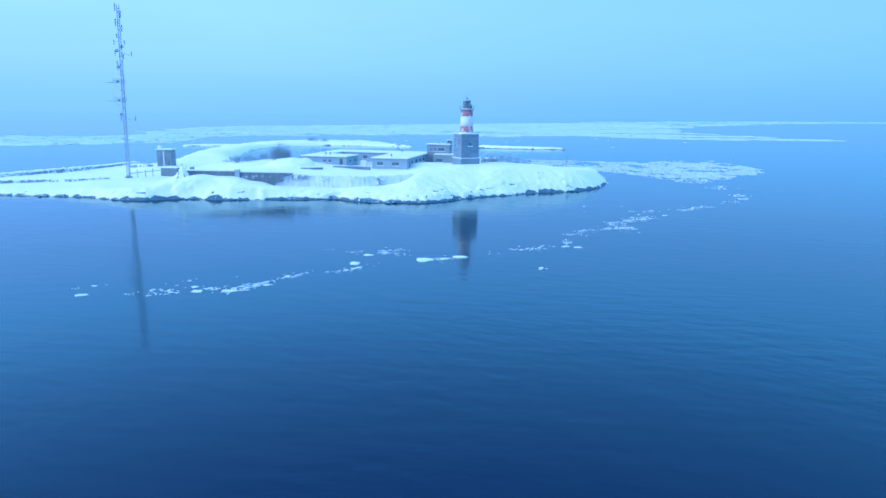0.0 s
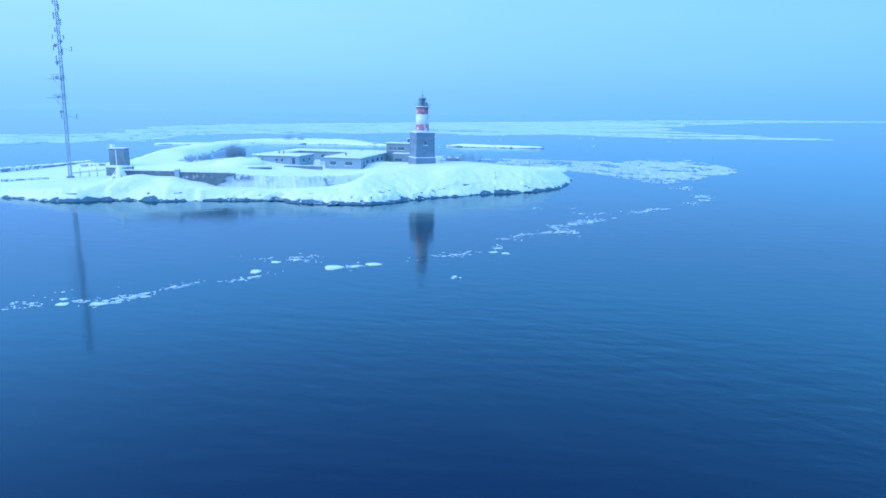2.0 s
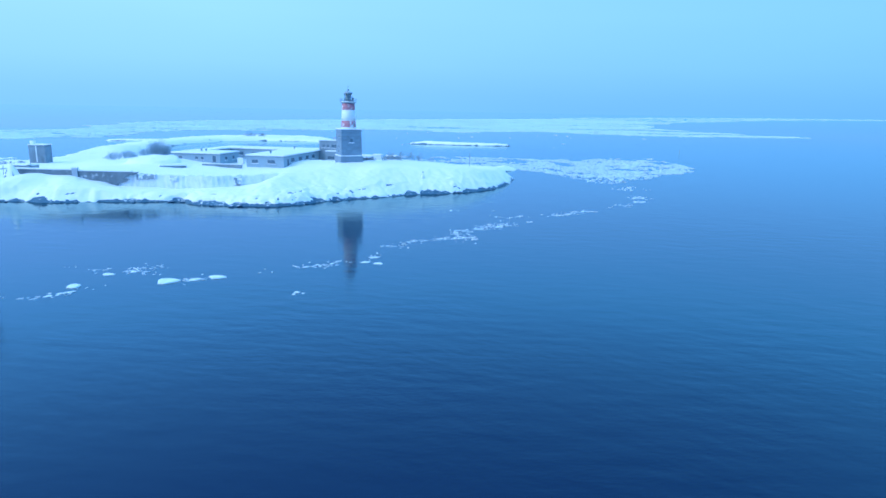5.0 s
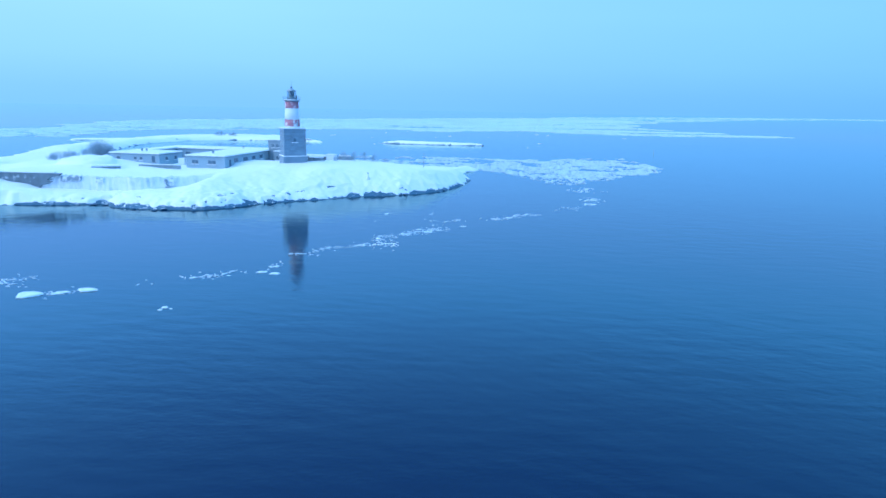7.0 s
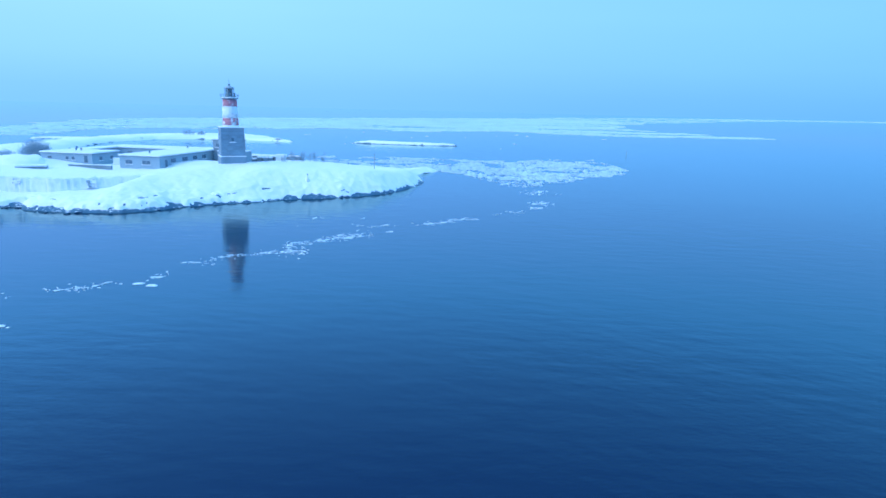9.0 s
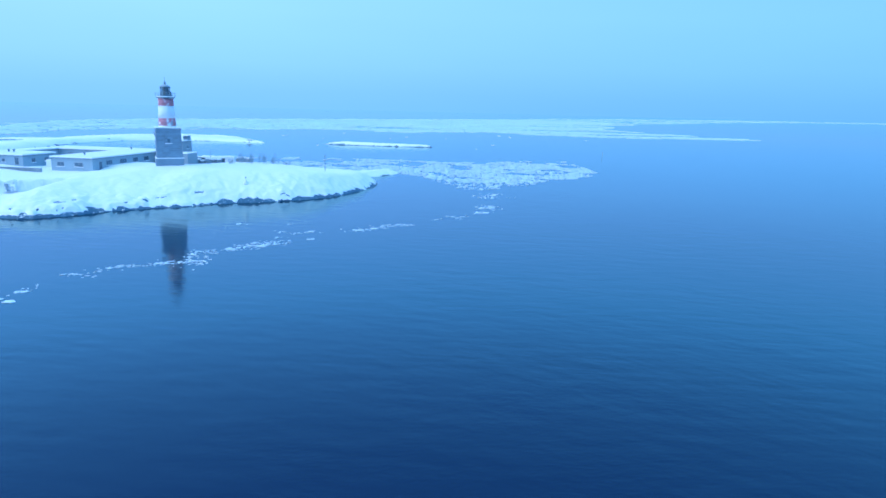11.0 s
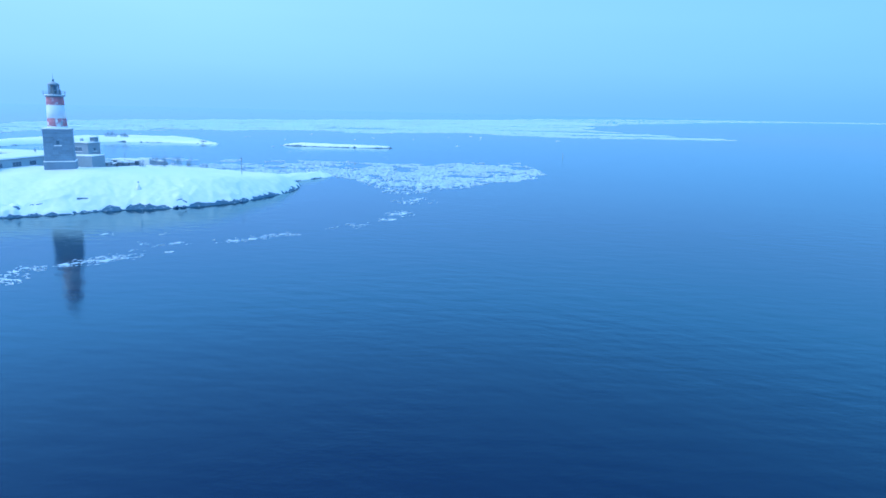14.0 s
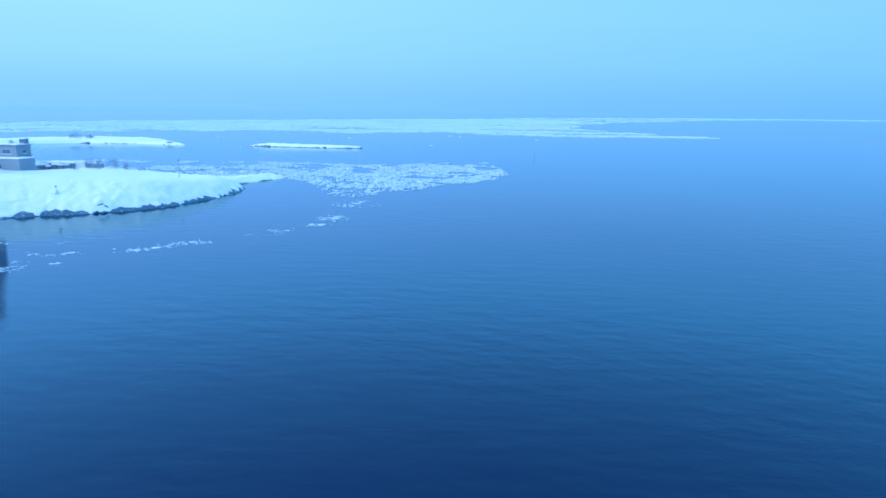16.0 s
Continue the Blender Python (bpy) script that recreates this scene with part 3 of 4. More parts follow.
# ---- low ring-shaped station house ----
HO, HT = (-29.4, 0.0), -10.0
house = thing("station_house", "low flat-roofed grey station house round a yard, roofs under snow", "house", (*HO, 0), HT)
ROOF_Z = 8.25


def wing(u0, u1, v0, v1, z0=3.8, z1=ROOF_Z, wall=RENDERED):
    part("wall", boxed((u0, v0, z0), (u1, v1, z1 - 0.22), 0.03), wall, house, "grey rendered walls")


def roof_of(u0, u1, v0, v1, over=(0.35, 0.35, 0.35, 0.35), z1=ROOF_Z):
    a, b, c, d = over
    part("roof_slab", boxed((u0 - a, v0 - c, z1 - 0.22), (u1 + b, v1 + d, z1 - 0.02), 0.03), CONCRETE, house, "flat roof slab")
    part("roof_snow", boxed((u0 - a + 0.04, v0 - c + 0.04, z1 - 0.016), (u1 + b - 0.04, v1 + d - 0.04, z1 + 0.34), 0.14), SNOW_ROOF, house, "thick snow on the flat roof")


WINGS = ((0, 11.4, 0, 27.0), (-24.0, -8.8, 1.0, 12.6), (-24.0, -19.5, 12.62, 27.0), (-24.0, 11.4, 27.02, 36.0))
for w in WINGS:
    wing(*w)
for w, o in zip(WINGS, ((0.35, 0.35, 0.35, -0.002), (0.35, 0.35, 0.35, -0.002), (0.35, 0.35, 0.0, -0.002), (0.35, 0.35, 0.35, 0.35))):
    roof_of(*w, over=o)


def opening(axis, at, along, z0, z1, width, out, name="window", cols=2, label="dark window in a pale frame", owner=house):
    """A window or door on a wall: axis 'v' faces along v at v=at, axis 'u' faces along u at u=at."""
    def bx(a0, a1, zz0, zz1, d0, d1):
        lo, hi = sorted((at + out * d0, at + out * d1))
        return boxed((a0, lo, zz0), (a1, hi, zz1)) if axis == "v" else boxed((lo, a0, zz0), (hi, a1, zz1))
    a0, a1 = along - width / 2, along + width / 2
    win = part(name, bx(a0 - 0.09, a1 + 0.09, z0 - 0.09, z1 + 0.09, -0.05, 0.03), FRAME, owner, label)
    for c in range(cols):
        p0, p1 = a0 + c * width / cols + 0.04, a0 + (c + 1) * width / cols - 0.04
        part("pane", bx(p0, p1, z0 + 0.03, z1 - 0.03, 0.01, 0.045), PANE, win)
    if name == "window":
        part("sill", bx(a0 - 0.2, a1 + 0.2, z0 - 0.2, z0 - 0.095, -0.05, 0.22), SNOW_ROOF, win, "snow on the sill")
    return win


for u, w in ((2.6, 1.9), (7.6, 2.3)):
    opening("v", 0.0, u, 6.15, 7.15, w, -1)
opening("u", 11.4, 3.0, 5.1, 7.3, 1.2, 1, "door", 1, "dark double door")
for v, w in ((6.4, 2.4), (12.2, 2.8), (17.5, 2.2), (22.5, 2.2)):
    opening("u", 11.4, v, 6.3, 7.4, w, 1, cols=3)
for u, w in ((-21.4, 1.2), (-16.2, 0.9), (-14.4, 0.9)):
    opening("v", 1.0, u, 6.55, 7.35, w, -1, cols=1)
opening("v", 1.0, -10.6, 5.9, 7.75, 1.1, -1, "door", 1, "dark entrance door")
for v in (4.5, 9.0):
    opening("u", -8.8, v, 6.4, 7.3, 1.2, 1)
for u in (-15.5, -11.0, -6.0, -2.0):
    opening("v", 27.02, u, 6.2, 7.2, 1.6, -1)
for u, v in ((-18.0, 7.0), (-16.6, 7.2), (4.5, 6.5), (2.0, 30.0)):
    vent = thing("roof_vent", "dark stubby metal roof vent in the snow", "vent", (0, 0, 0), 0, "roof vents")
    m = pose(*HO, 0, 0, 0, HT) @ pose(u, v, ROOF_Z + 0.3)
    vent.matrix_basis = m
    part("pipe", rod(bmesh.new(), (0, 0, -0.2), (0, 0, 0.55), 0.22, sides=10), STEEL, vent)
    part("cap", lathe([(0.36, 0.55), (0.38, 0.62), (0.1, 0.8)], 12), STEEL, vent)

# two-storey annex behind the lighthouse
annex = thing("annex", "two-storey grey rendered annex with a flat snowy roof", "building", (*HO, 0), HT)
part("wall", boxed((11.42, 28.0, 3.5), (19.5, 33.0, 11.35), 0.03), ANNEX_WALL, annex)
part("roof_slab", boxed((11.2, 27.75, 11.352), (19.75, 33.2, 11.55), 0.03), CONCRETE, annex)
part("roof_snow", boxed((11.25, 27.8, 11.554), (19.7, 33.15, 11.82), 0.1), SNOW_ROOF, annex, "snow on the roof")
part("lower_wall", boxed((14.6, 24.6, 3.5), (22.8, 30.0, 8.3), 0.03), ANNEX_WALL, annex, "single-storey front block")
part("lower_snow", boxed((14.5, 24.5, 8.304), (22.9, 29.95, 8.55), 0.1), SNOW_ROOF, annex, "snow on the lower roof")
for u, w in ((12.9, 0.9), (14.4, 0.9), (16.6, 2.2)):
    opening("v", 28.0, u, 9.35, 10.4, w, -1, owner=annex)
for v in (30.6,):
    opening("u", 19.5, v, 9.4, 10.3, 1.0, 1, owner=annex)
opening("v", 24.6, 16.6, 5.8, 6.9, 2.4, -1, "window", 3, owner=annex)
hut = thing("roof_hut", "small dark glazed lookout hut on the annex roof", "hut", tuple(pose(*HO, 0, 0, 0, HT) @ Vector((18.9, 31.6, 11.7))), HT)
part("wall", boxed((-0.75, -0.75, 0), (0.75, 0.75, 1.3), 0.03), STEEL, hut)
part("roof", boxed((-0.9, -0.9, 1.302), (0.9, 0.9, 1.5), 0.05), SNOW_ROOF, hut, "snow on its flat top")
part("pane", boxed((-0.6, -0.785, 0.5), (0.6, -0.755, 1.1)), PANE, hut)
stub = thing("chimney", "small pale chimney on the annex roof", "chimney", tuple(pose(*HO, 0, 0, 0, HT) @ Vector((15.6, 31.0, 11.7))), HT)
part("stack", boxed((-0.3, -0.3, 0), (0.3, 0.3, 0.9), 0.03), PALE_WALL, stub)

# ---- radio mast ----
MX, MY, MZ, MT = -102.6, -9.4, 2.2, 52.0
mast = thing("radio_mast", "tall grey lattice radio mast with antennas and two platforms", "mast", (MX, MY, 0))
mast.matrix_basis = pose(MX, MY, 0, 0, 1.2, 0) @ pose(0, 0, 0, 0, 0, 20)


def mast_half(z):
    return 0.42 - 0.12 * (z - MZ) / (MT - MZ)


corners = ((-1, -1), (1, -1), (1, 1), (-1, 1))
for sx, sy in corners:
    h0, h1 = mast_half(MZ), mast_half(MT)
    part("leg", rod(bmesh.new(), (sx * h0, sy * h0, MZ - 1.2), (sx * h1, sy * h1, MT), 0.065, 0.05, 6), GALV, mast)
brace = bmesh.new()
z, flip = MZ + 0.3, 0
while z < MT - 1.0:
    z2 = z + 1.25
    a, b = mast_half(z), mast_half(z2)
    for k in range(4):
        (ax, ay), (bx, by) = corners[k], corners[(k + 1) % 4]
        rod(brace, (ax * a, ay * a, z), (bx * a, by * a, z), 0.04, sides=4)
        p, q = ((ax, ay), (bx, by)) if (k + flip) % 2 else ((bx, by), (ax, ay))
        rod(brace, (p[0] * a, p[1] * a, z), (q[0] * b, q[1] * b, z2), 0.055, sides=4)
    z, flip = z2, flip + 1
part("bracing", brace, GALV, mast, "zigzag steel bracing")
part("cable_ladder", boxed((0.22, -0.56, MZ - 0.5), (0.36, -0.47, MT - 18), 0.01), GALV, mast, "cable ladder up the face")
for zp in (29.9, 24.6):
    deck = part("platform", boxed((-4.3, -0.55, zp - 0.08), (0.9, 0.55, zp + 0.04), 0.01), GALV, mast, "outrigger platform with railing")
    railing = bmesh.new()
    for yy in (-0.5, 0.5):
        for zz in (0.55, 1.1):
            rod(railing, (-2.6, yy, zp + zz), (0.7, yy, zp + zz), 0.03, sides=4)
        for k in range(7):
            rod(railing, (-2.6 + 0.55 * k, yy, zp), (-2.6 + 0.55 * k, yy, zp + 1.1), 0.03, sides=4)
    part("railing", railing, GALV, deck)
    part("strut", rod(bmesh.new(), (-2.4, 0, zp - 0.05), (-0.4, 0, zp - 2.4), 0.05), GALV, deck)
    part("equipment_box", boxed((-1.7, -0.3, zp + 0.05), (-1.0, 0.3, zp + 0.7), 0.05), GALV, deck, "grey equipment cabinet")
for za, arms in ((38.6, ((-1.5, 0), (2.9, 0))), (41.6, ((-1.6, 0), (1.2, 0))), (19.8, ((-1.0, 0), (2.9, 0)))):
    for ax, ay in arms:
        arm = part("antenna_arm", rod(bmesh.new(), (0, 0, za + 0.15), (ax, ay, za - (0.9 if ax > 2 else 0)), 0.045), GALV, mast)
        part("antenna", rod(bmesh.new(), (ax, ay, za - 0.9), (ax, ay, za + 0.5), 0.10, sides=8), STEEL, arm)
for k, (ax, ay, za, hh) in enumerate(((-0.75, -0.5, 50.0, 2.2), (0.6, -0.6, 48.2, 2.0), (-0.8, -0.4, 46.0, 2.0), (0.75, -0.4, 44.5, 1.8), (-0.7, -0.5, 42.6, 1.2), (0.7, -0.5, 36.6, 1.6), (-0.9, -0.4, 33.6, 1.6), (-1.0, -0.4, 35.2, 1.0))):
    part("panel_antenna", boxed((ax - 0.16, ay - 0.12, za), (ax + 0.16, ay + 0.12, za + hh), 0.03), GALV, mast, "upright panel antenna")
for za, ax in ((39.0, -0.9), (40.2, 0.5), (34.4, -0.8), (20.8, -0.8)):
    part("dish", lathe([(0.12, -0.14), (0.42, 0.05), (0.46, 0.18), (0.05, 0.10)], 20), GALV, mast, "small drum dish", True).matrix_basis = pose(ax, -0.75, za, 90, 0, 10)
part("mast_plinth", boxed((-0.9, -0.9, MZ - 1.5), (0.9, 0.9, MZ + 0.15), 0.04), CONCRETE, mast, "concrete footing")

# ---- things by the mast ----
tower_hut = thing("bunker_tower", "square dark concrete lookout tower with a snowy flat top", "tower", (-109.8, 35.0, 0), 6)
part("body", boxed((-3.3, -2.4, 0.8), (2.1, 2.4, 7.6), 0.25), CONCRETE, tower_hut)
part("roof", boxed((-3.45, -2.55, 7.602), (2.25, 2.55, 7.85), 0.2), CONCRETE, tower_hut)
part("roof_snow", boxed((-3.4, -2.5, 7.854), (2.2, 2.5, 8.2), 0.14), SNOW_ROOF, tower_hut, "snow on top")
part("downpipe", boxed((-0.95, -2.55, 2.2), (-0.6, -2.404, 7.6), 0.02), WHITE, tower_hut, "white vertical strip on the wall")
part("turret", boxed((-3.2, -1.2, 8.0), (-2.1, 0.6, 9.3), 0.15), SNOW_ROOF, tower_hut, "snow-crusted box on the roof")
part("door", boxed((0.5, -2.46, 2.0), (1.4, -2.404, 4.1), 0.01), TIMBER, tower_hut, "dark door")

block = thing("equipment_shed", "small grey concrete equipment shed half in snow", "shed", (-93.8, 0.8, 0), -8)
part("wall", boxed((-2.7, -1.6, 0.8), (2.7, 1.8, 4.2), 0.05), CONCRETE, block)
part("roof_snow", boxed((-2.8, -1.7, 4.204), (2.8, 1.9, 4.65), 0.15), SNOW_ROOF, block, "thick snow on the roof")

ground_rod("thin_pole", "thin dark pole in the snow heap", "pole", -82.3, -15.0, 2.6, 0.06)
hood = thing("hatch_hood", "snow-draped dark hatch hood in the heap", "hatch", (-76.8, -24.6, 6.1), -10)
part("mouth", boxed((-0.75, -0.45, -1.2), (0.75, 0.68, 0.6), 0.1, 0.26), CONCRETE, hood)
part("snow_cap", boxed((-0.56, -0.3, 0.6), (0.56, 0.68, 0.9), 0.12), SNOW_ROOF, hood, "snow over it")

tent = thing("pole_tent", "pointed stack of poles draped in snow, dark gaps at its foot", "pole stack", (-76.6, -31.4, 4.7), 0)
r = random.Random(9)
drape = bmesh.new()
rings = []
for z, rad in ((-0.8, 1.9), (0.5, 1.65), (1.4, 1.15), (2.3, 0.62), (3.0, 0.12)):
    rings.append([drape.verts.new((rad * (1 + r.uniform(-0.14, 0.14)) * math.cos(k * math.tau / 14), 0.8 * rad * (1 + r.uniform(-0.14, 0.14)) * math.sin(k * math.tau / 14), z + r.uniform(-0.1, 0.1))) for k in range(14)])
for p, q in zip(rings, rings[1:]):
    for k in range(14):
        drape.faces.new((p[k], p[(k + 1) % 14], q[(k + 1) % 14], q[k]))
drape.faces.new(rings[-1])
part("drape", drape, SNOW, tent, "snow blown over the poles", True)
for k in range(5):
    a = radians(-160 + 32 * k)
    part("pole", rod(bmesh.new(), (1.95 * math.cos(a), 1.6 * math.sin(a), -0.8), (-0.25 * math.cos(a), -0.2 * math.sin(a), 3.4), 0.06, 0.04, 6), TIMBER, tent)
# solid dark wedges on the drape give the shade inside the gaps
for a, wide, high in ((-118, 0.42, 1.5), (-52, 0.34, 1.25)):
    ca, sa = math.cos(radians(a)), math.sin(radians(a))
    gap = bmesh.new()
    foot = [(1.95 * ca - wide * sa, 1.62 * sa + wide * ca, -0.7), (1.95 * ca + wide * sa, 1.62 * sa - wide * ca, -0.7), (1.22 * ca, 1.02 * sa, high)]
    ends = [[gap.verts.new((x + o * ca, y + o * sa, z)) for x, y, z in foot] for o in (0.12, -0.3)]
    gap.faces.new(ends[0])
    gap.faces.new(ends[1][::-1])
    for k in range(3):
        gap.faces.new((ends[0][k], ends[1][k], ends[1][(k + 1) % 3], ends[0][(k + 1) % 3]))
    part("gap", gap, CONCRETE, tent, "dark wedge standing for the shaded opening between the poles")

pipe = thing("cable_bridge", "raised cable pipe on posts from mast to shed", "cable bridge", (0, 0, 0))
part("tray", rod(bmesh.new(), (-102.4, -9.0, 3.15), (-96.6, -1.2, 3.55), 0.12, sides=8), GALV, pipe)
for k, (x, y) in enumerate(((-101.2, -6.6), (-99.6, -4.6), (-98.2, -2.7))):
    part("post", rod(bmesh.new(), (x, y, 1.0), (x, y, 4.3 if k != 1 else 3.8), 0.09, sides=6), TIMBER, pipe)

# ---- retaining wall ----
for (ax, ay), (bx, by), z0, z1 in (((-78.2, -29.4), (-62.6, -29.4), 2.5, 6.15), ((-62.0, -29.4), (-48.6, -29.8), 0.6, 5.95)):
    ln, tr = math.hypot(bx - ax, by - ay), math.degrees(math.atan2(by - ay, bx - ax))
    w = thing("retaining_wall", "long dark stone retaining wall with a snow-covered top", "wall", (ax, ay, 0), tr, "retaining walls")
    ends = [(0, z0), (ln, z0), (ln, z1), (0, z1)]
    if bx > -50:
        ends = [(0, z0), (ln - 4.4, z0), (ln - 3.4, 3.0), (ln - 1.6, 3.5), (ln - 0.7, 4.1), (ln - 1.9, 4.5), (ln - 1.0, 5.0), (ln + 0.9, 5.35), (ln + 1.6, z1), (0, z1)]
    bm = bmesh.new()
    loops = [[bm.verts.new((u, v, z)) for u, z in ends] for v in (-0.1, 0.9)]
    bm.faces.new(loops[0])
    bm.faces.new(loops[1][::-1])
    for k in range(len(ends)):
        k2 = (k + 1) % len(ends)
        bm.faces.new((loops[0][k2], loops[0][k], loops[1][k], loops[1][k2]))
    part("face", bm, WALLSTONE, w)
    part("snow_cap", boxed((-0.05, -0.16, z1 + 0.004), (ln + 0.05, 1.1, z1 + 0.3), 0.12), SNOW_ROOF, w, "snow on the wall top")
pst = thing("concrete_post", "square pale concrete post standing at the wall", "post", (-62.3, -29.6, 0), 4)
part("shaft", boxed((-0.65, -0.4, 3.4), (0.65, 0.55, 6.6), 0.05), PALE_WALL, pst)
part("cap", boxed((-0.7, -0.45, 6.604), (0.7, 0.6, 6.85), 0.08), SNOW_ROOF, pst, "snow cap")



def ledge(name, label, pts, deep, seed, mat, cat="rock ledge"):
    """A weathered rock or masonry step: a rough face along a line of (x, y, foot, top) points."""
    r = np.random.RandomState(seed)
    pts = np.array(pts, float)
    run = np.r_[0, np.cumsum(np.hypot(*np.diff(pts[:, :2], axis=0).T))]
    n = max(6, int(run[-1] / 0.6))
    at = np.linspace(0, run[-1], n)
    p = np.stack([np.interp(at, run, pts[:, k]) for k in range(4)], 1)
    step = np.gradient(p[:, :2], axis=0)
    side = np.stack([-step[:, 1], step[:, 0]], 1) / np.hypot(*step.T)[:, None]
    bm = bmesh.new()
    rows = []
    for q, s in zip(p, side):
        a, b = q[:2] - s * (0.15 + 0.25 * r.rand()), q[:2] + s * deep
        top = q[3] + r.normal(0, 0.10)
        rows.append([bm.verts.new(v) for v in ((a[0], a[1], q[2] - 0.4), (a[0] + s[0] * 0.1, a[1] + s[1] * 0.1, (q[2] + top) / 2), (a[0] + s[0] * 0.25, a[1] + s[1] * 0.25, top), (b[0], b[1], top + 0.1), (b[0], b[1], q[2] - 0.6))])
    for u, v in zip(rows, rows[1:]):
        for k in range(4):
            bm.faces.new((u[k], v[k], v[k + 1], u[k + 1]))
    for e in (rows[0][::-1], rows[-1]):
        bm.faces.new(e)
    t = thing(name, label, cat, (0, 0, 0))
    part("face", bm, mat, t)
    return t


ledge("terrace_wall", "old stone terrace wall plastered with blown snow", [(-54.5, -29.2, 1.2, 5.35), (-41, -28.6, 0.9, 5.2), (-29.6, -28.5, 0.9, 5.05), (-22, -25.0, 1.4, 5.1), (-15, -21.5, 2.4, 5.35)], 1.0, 90, PLASTERED, "wall")
ledge("breakwater", "long dark stone breakwater topped with snow", [(-150, -9, 0.3, 1.5), (-141, 8, 0.4, 1.7), (-132, 28, 0.7, 1.9), (-126, 46, 0.9, 2.1)], 1.4, 61, DASHED, "breakwater")
ledge("breakwater_snow", "snow lying along the top of the breakwater", [(-150.4, -8.8, 1.55, 1.8), (-141.4, 8.2, 1.75, 2.05), (-132.4, 28.2, 1.95, 2.2), (-126.4, 46.2, 2.1, 2.4)], 1.5, 62, SNOW_ROOF, "snow")
for k, line in enumerate(([(-136, -26.5, 0.8, 1.9), (-125, -21.5, 0.9, 2.0), (-118, -20.5, 0.9, 2.0)], [(-116, -19.8, 1.0, 2.1), (-106, -14, 1.2, 2.3)], [(-122, 30, 1.0, 2.1), (-114, 31.5, 1.3, 2.5)],)):
    ledge("rock_ledge", "dark bare rock ledge showing through the snow", line, 0.8, 70 + k, DASHED)

for k, line in enumerate(([(-47.5, -29.2, 4.5, 5.4), (-43.0, -29.0, 4.8, 5.35)], [(-39.5, -28.9, 4.3, 4.9), (-37.8, -28.9, 4.4, 4.9)], [(-24.5, -26.8, 3.4, 4.5), (-22.8, -25.9, 3.6, 4.6)])):
    ledge("rock_ledge", "broken dark stone showing in the snowy terrace wall", line, 0.7, 80 + k, DASHED)

low = thing("yard_wall", "low dark wall in front of the station house", "wall", (-41.0, -3.6, 0), -7)
part("face", boxed((0, 0, 4.3), (11.8, 0.5, 5.95), 0.03), CONCRETE, low)
part("snow_cap", boxed((-0.05, -0.06, 5.954), (11.85, 0.56, 6.12), 0.07), SNOW_ROOF, low, "thin snow on top")
fence = thing("yard_screen", "white painted screen wall across the yard entrance", "wall", tuple(pose(*HO, 0, 0, 0, HT) @ Vector((-8.7, 11.2, 0))), HT)
part("panel", boxed((0, 0, 4.2), (8.6, 0.25, 6.15), 0.04), WHITE, fence)
pier = thing("gate_pier", "white snow-plastered gate pier at the wall's end", "pier", (-32.8, 5.5, 0), -7)
part("shaft", boxed((-0.95, -0.35, 4.0), (0.95, 0.6, 6.9), 0.06), WHITE, pier)
part("snow_cap", boxed((-1.0, -0.4, 6.904), (1.0, 0.65, 7.1), 0.08), SNOW_ROOF, pier, "snow cap")
# dark slab added in place of the shadow under the mound's overhanging snow
slab = thing("lip_shadow_slab", "dark slab edge standing for the shadow under the snow mound's lip", "slab", (-49.2, -12.4, 0), 24)
part("edge", boxed((0, 0, 4.8), (6.8, 3.0, 5.85), 0.06), CONCRETE, slab)
part("snow_cap", boxed((-0.1, -0.06, 5.854), (6.9, 3.1, 6.3), 0.2), SNOW_ROOF, slab, "snow on the slab")


pole = ground_rod("beacon_pole", "thin dark pole standing in the snow", "pole", 35.6, 23.4, 4.4, 0.09)
part("top_mark", lathe([(0.05, 4.2), (0.16, 4.3), (0.16, 4.55), (0.05, 4.65)], 10), STEEL, pole)
stake = ground_rod("snowy_marker", "small snow-crusted marker stake", "marker", 21.8, -10.0, 1.5, 0.10, WHITE)
part("crust", lathe([(0.55, -0.3), (0.5, 0.15), (0.28, 0.5), (0.2, 0.95)], 12), SNOW_ROOF, stake, "snow crust round it", True)
part("head", boxed((-0.16, -0.1, 1.25), (0.16, 0.1, 1.6), 0.05), FRAME, stake, "pale frosted head")

spar = thing("spar_buoy", "slender dark spar buoy leaning slightly in the water", "buoy", (157.4, 176.4, 0))
part("shaft", rod(bmesh.new(), (0, 0, -1.5), (0.12, 0, 2.2), 0.10, 0.07, 8), GALV, spar)
part("top_mark", lathe([(0.16, 2.0), (0.16, 2.4), (0.05, 2.55)], 10), GALV, spar)

# ---- landing place behind the ridge ----
shed = thing("boat_shed", "long low timber boat shed with a snow-covered flat roof", "shed", (-1.0, 41.0, 0), -12)
part("wall", boxed((-5.2, -1.6, 2.4), (5.2, 1.6, 5.55), 0.03), TIMBER, shed)
part("roof", boxed((-5.6, -2.0, 5.552), (5.6, 2.0, 5.72), 0.03), TIMBER, shed, "flat plank roof")
part("roof_snow", boxed((-5.55, -1.95, 5.724), (5.55, 1.95, 6.15), 0.14), SNOW_ROOF, shed, "snowy roof")
# dark sheets on the closed wall give the shade of its openings
for u in (-3.4, -0.6, 2.4):
    part("opening", boxed((u - 0.9, -1.64, 4.2), (u + 0.9, -1.602, 5.3)), PANE, shed, "dark panel standing for a shaded opening")
heap = thing("snowed_trailer", "boxy white trailer buried to its roof in snow", "trailer", (4.6, 37.0, 0), -10)
part("body", boxed((-1.5, -1.1, 3.2), (1.5, 1.1, 6.3), 0.12), WHITE, heap)
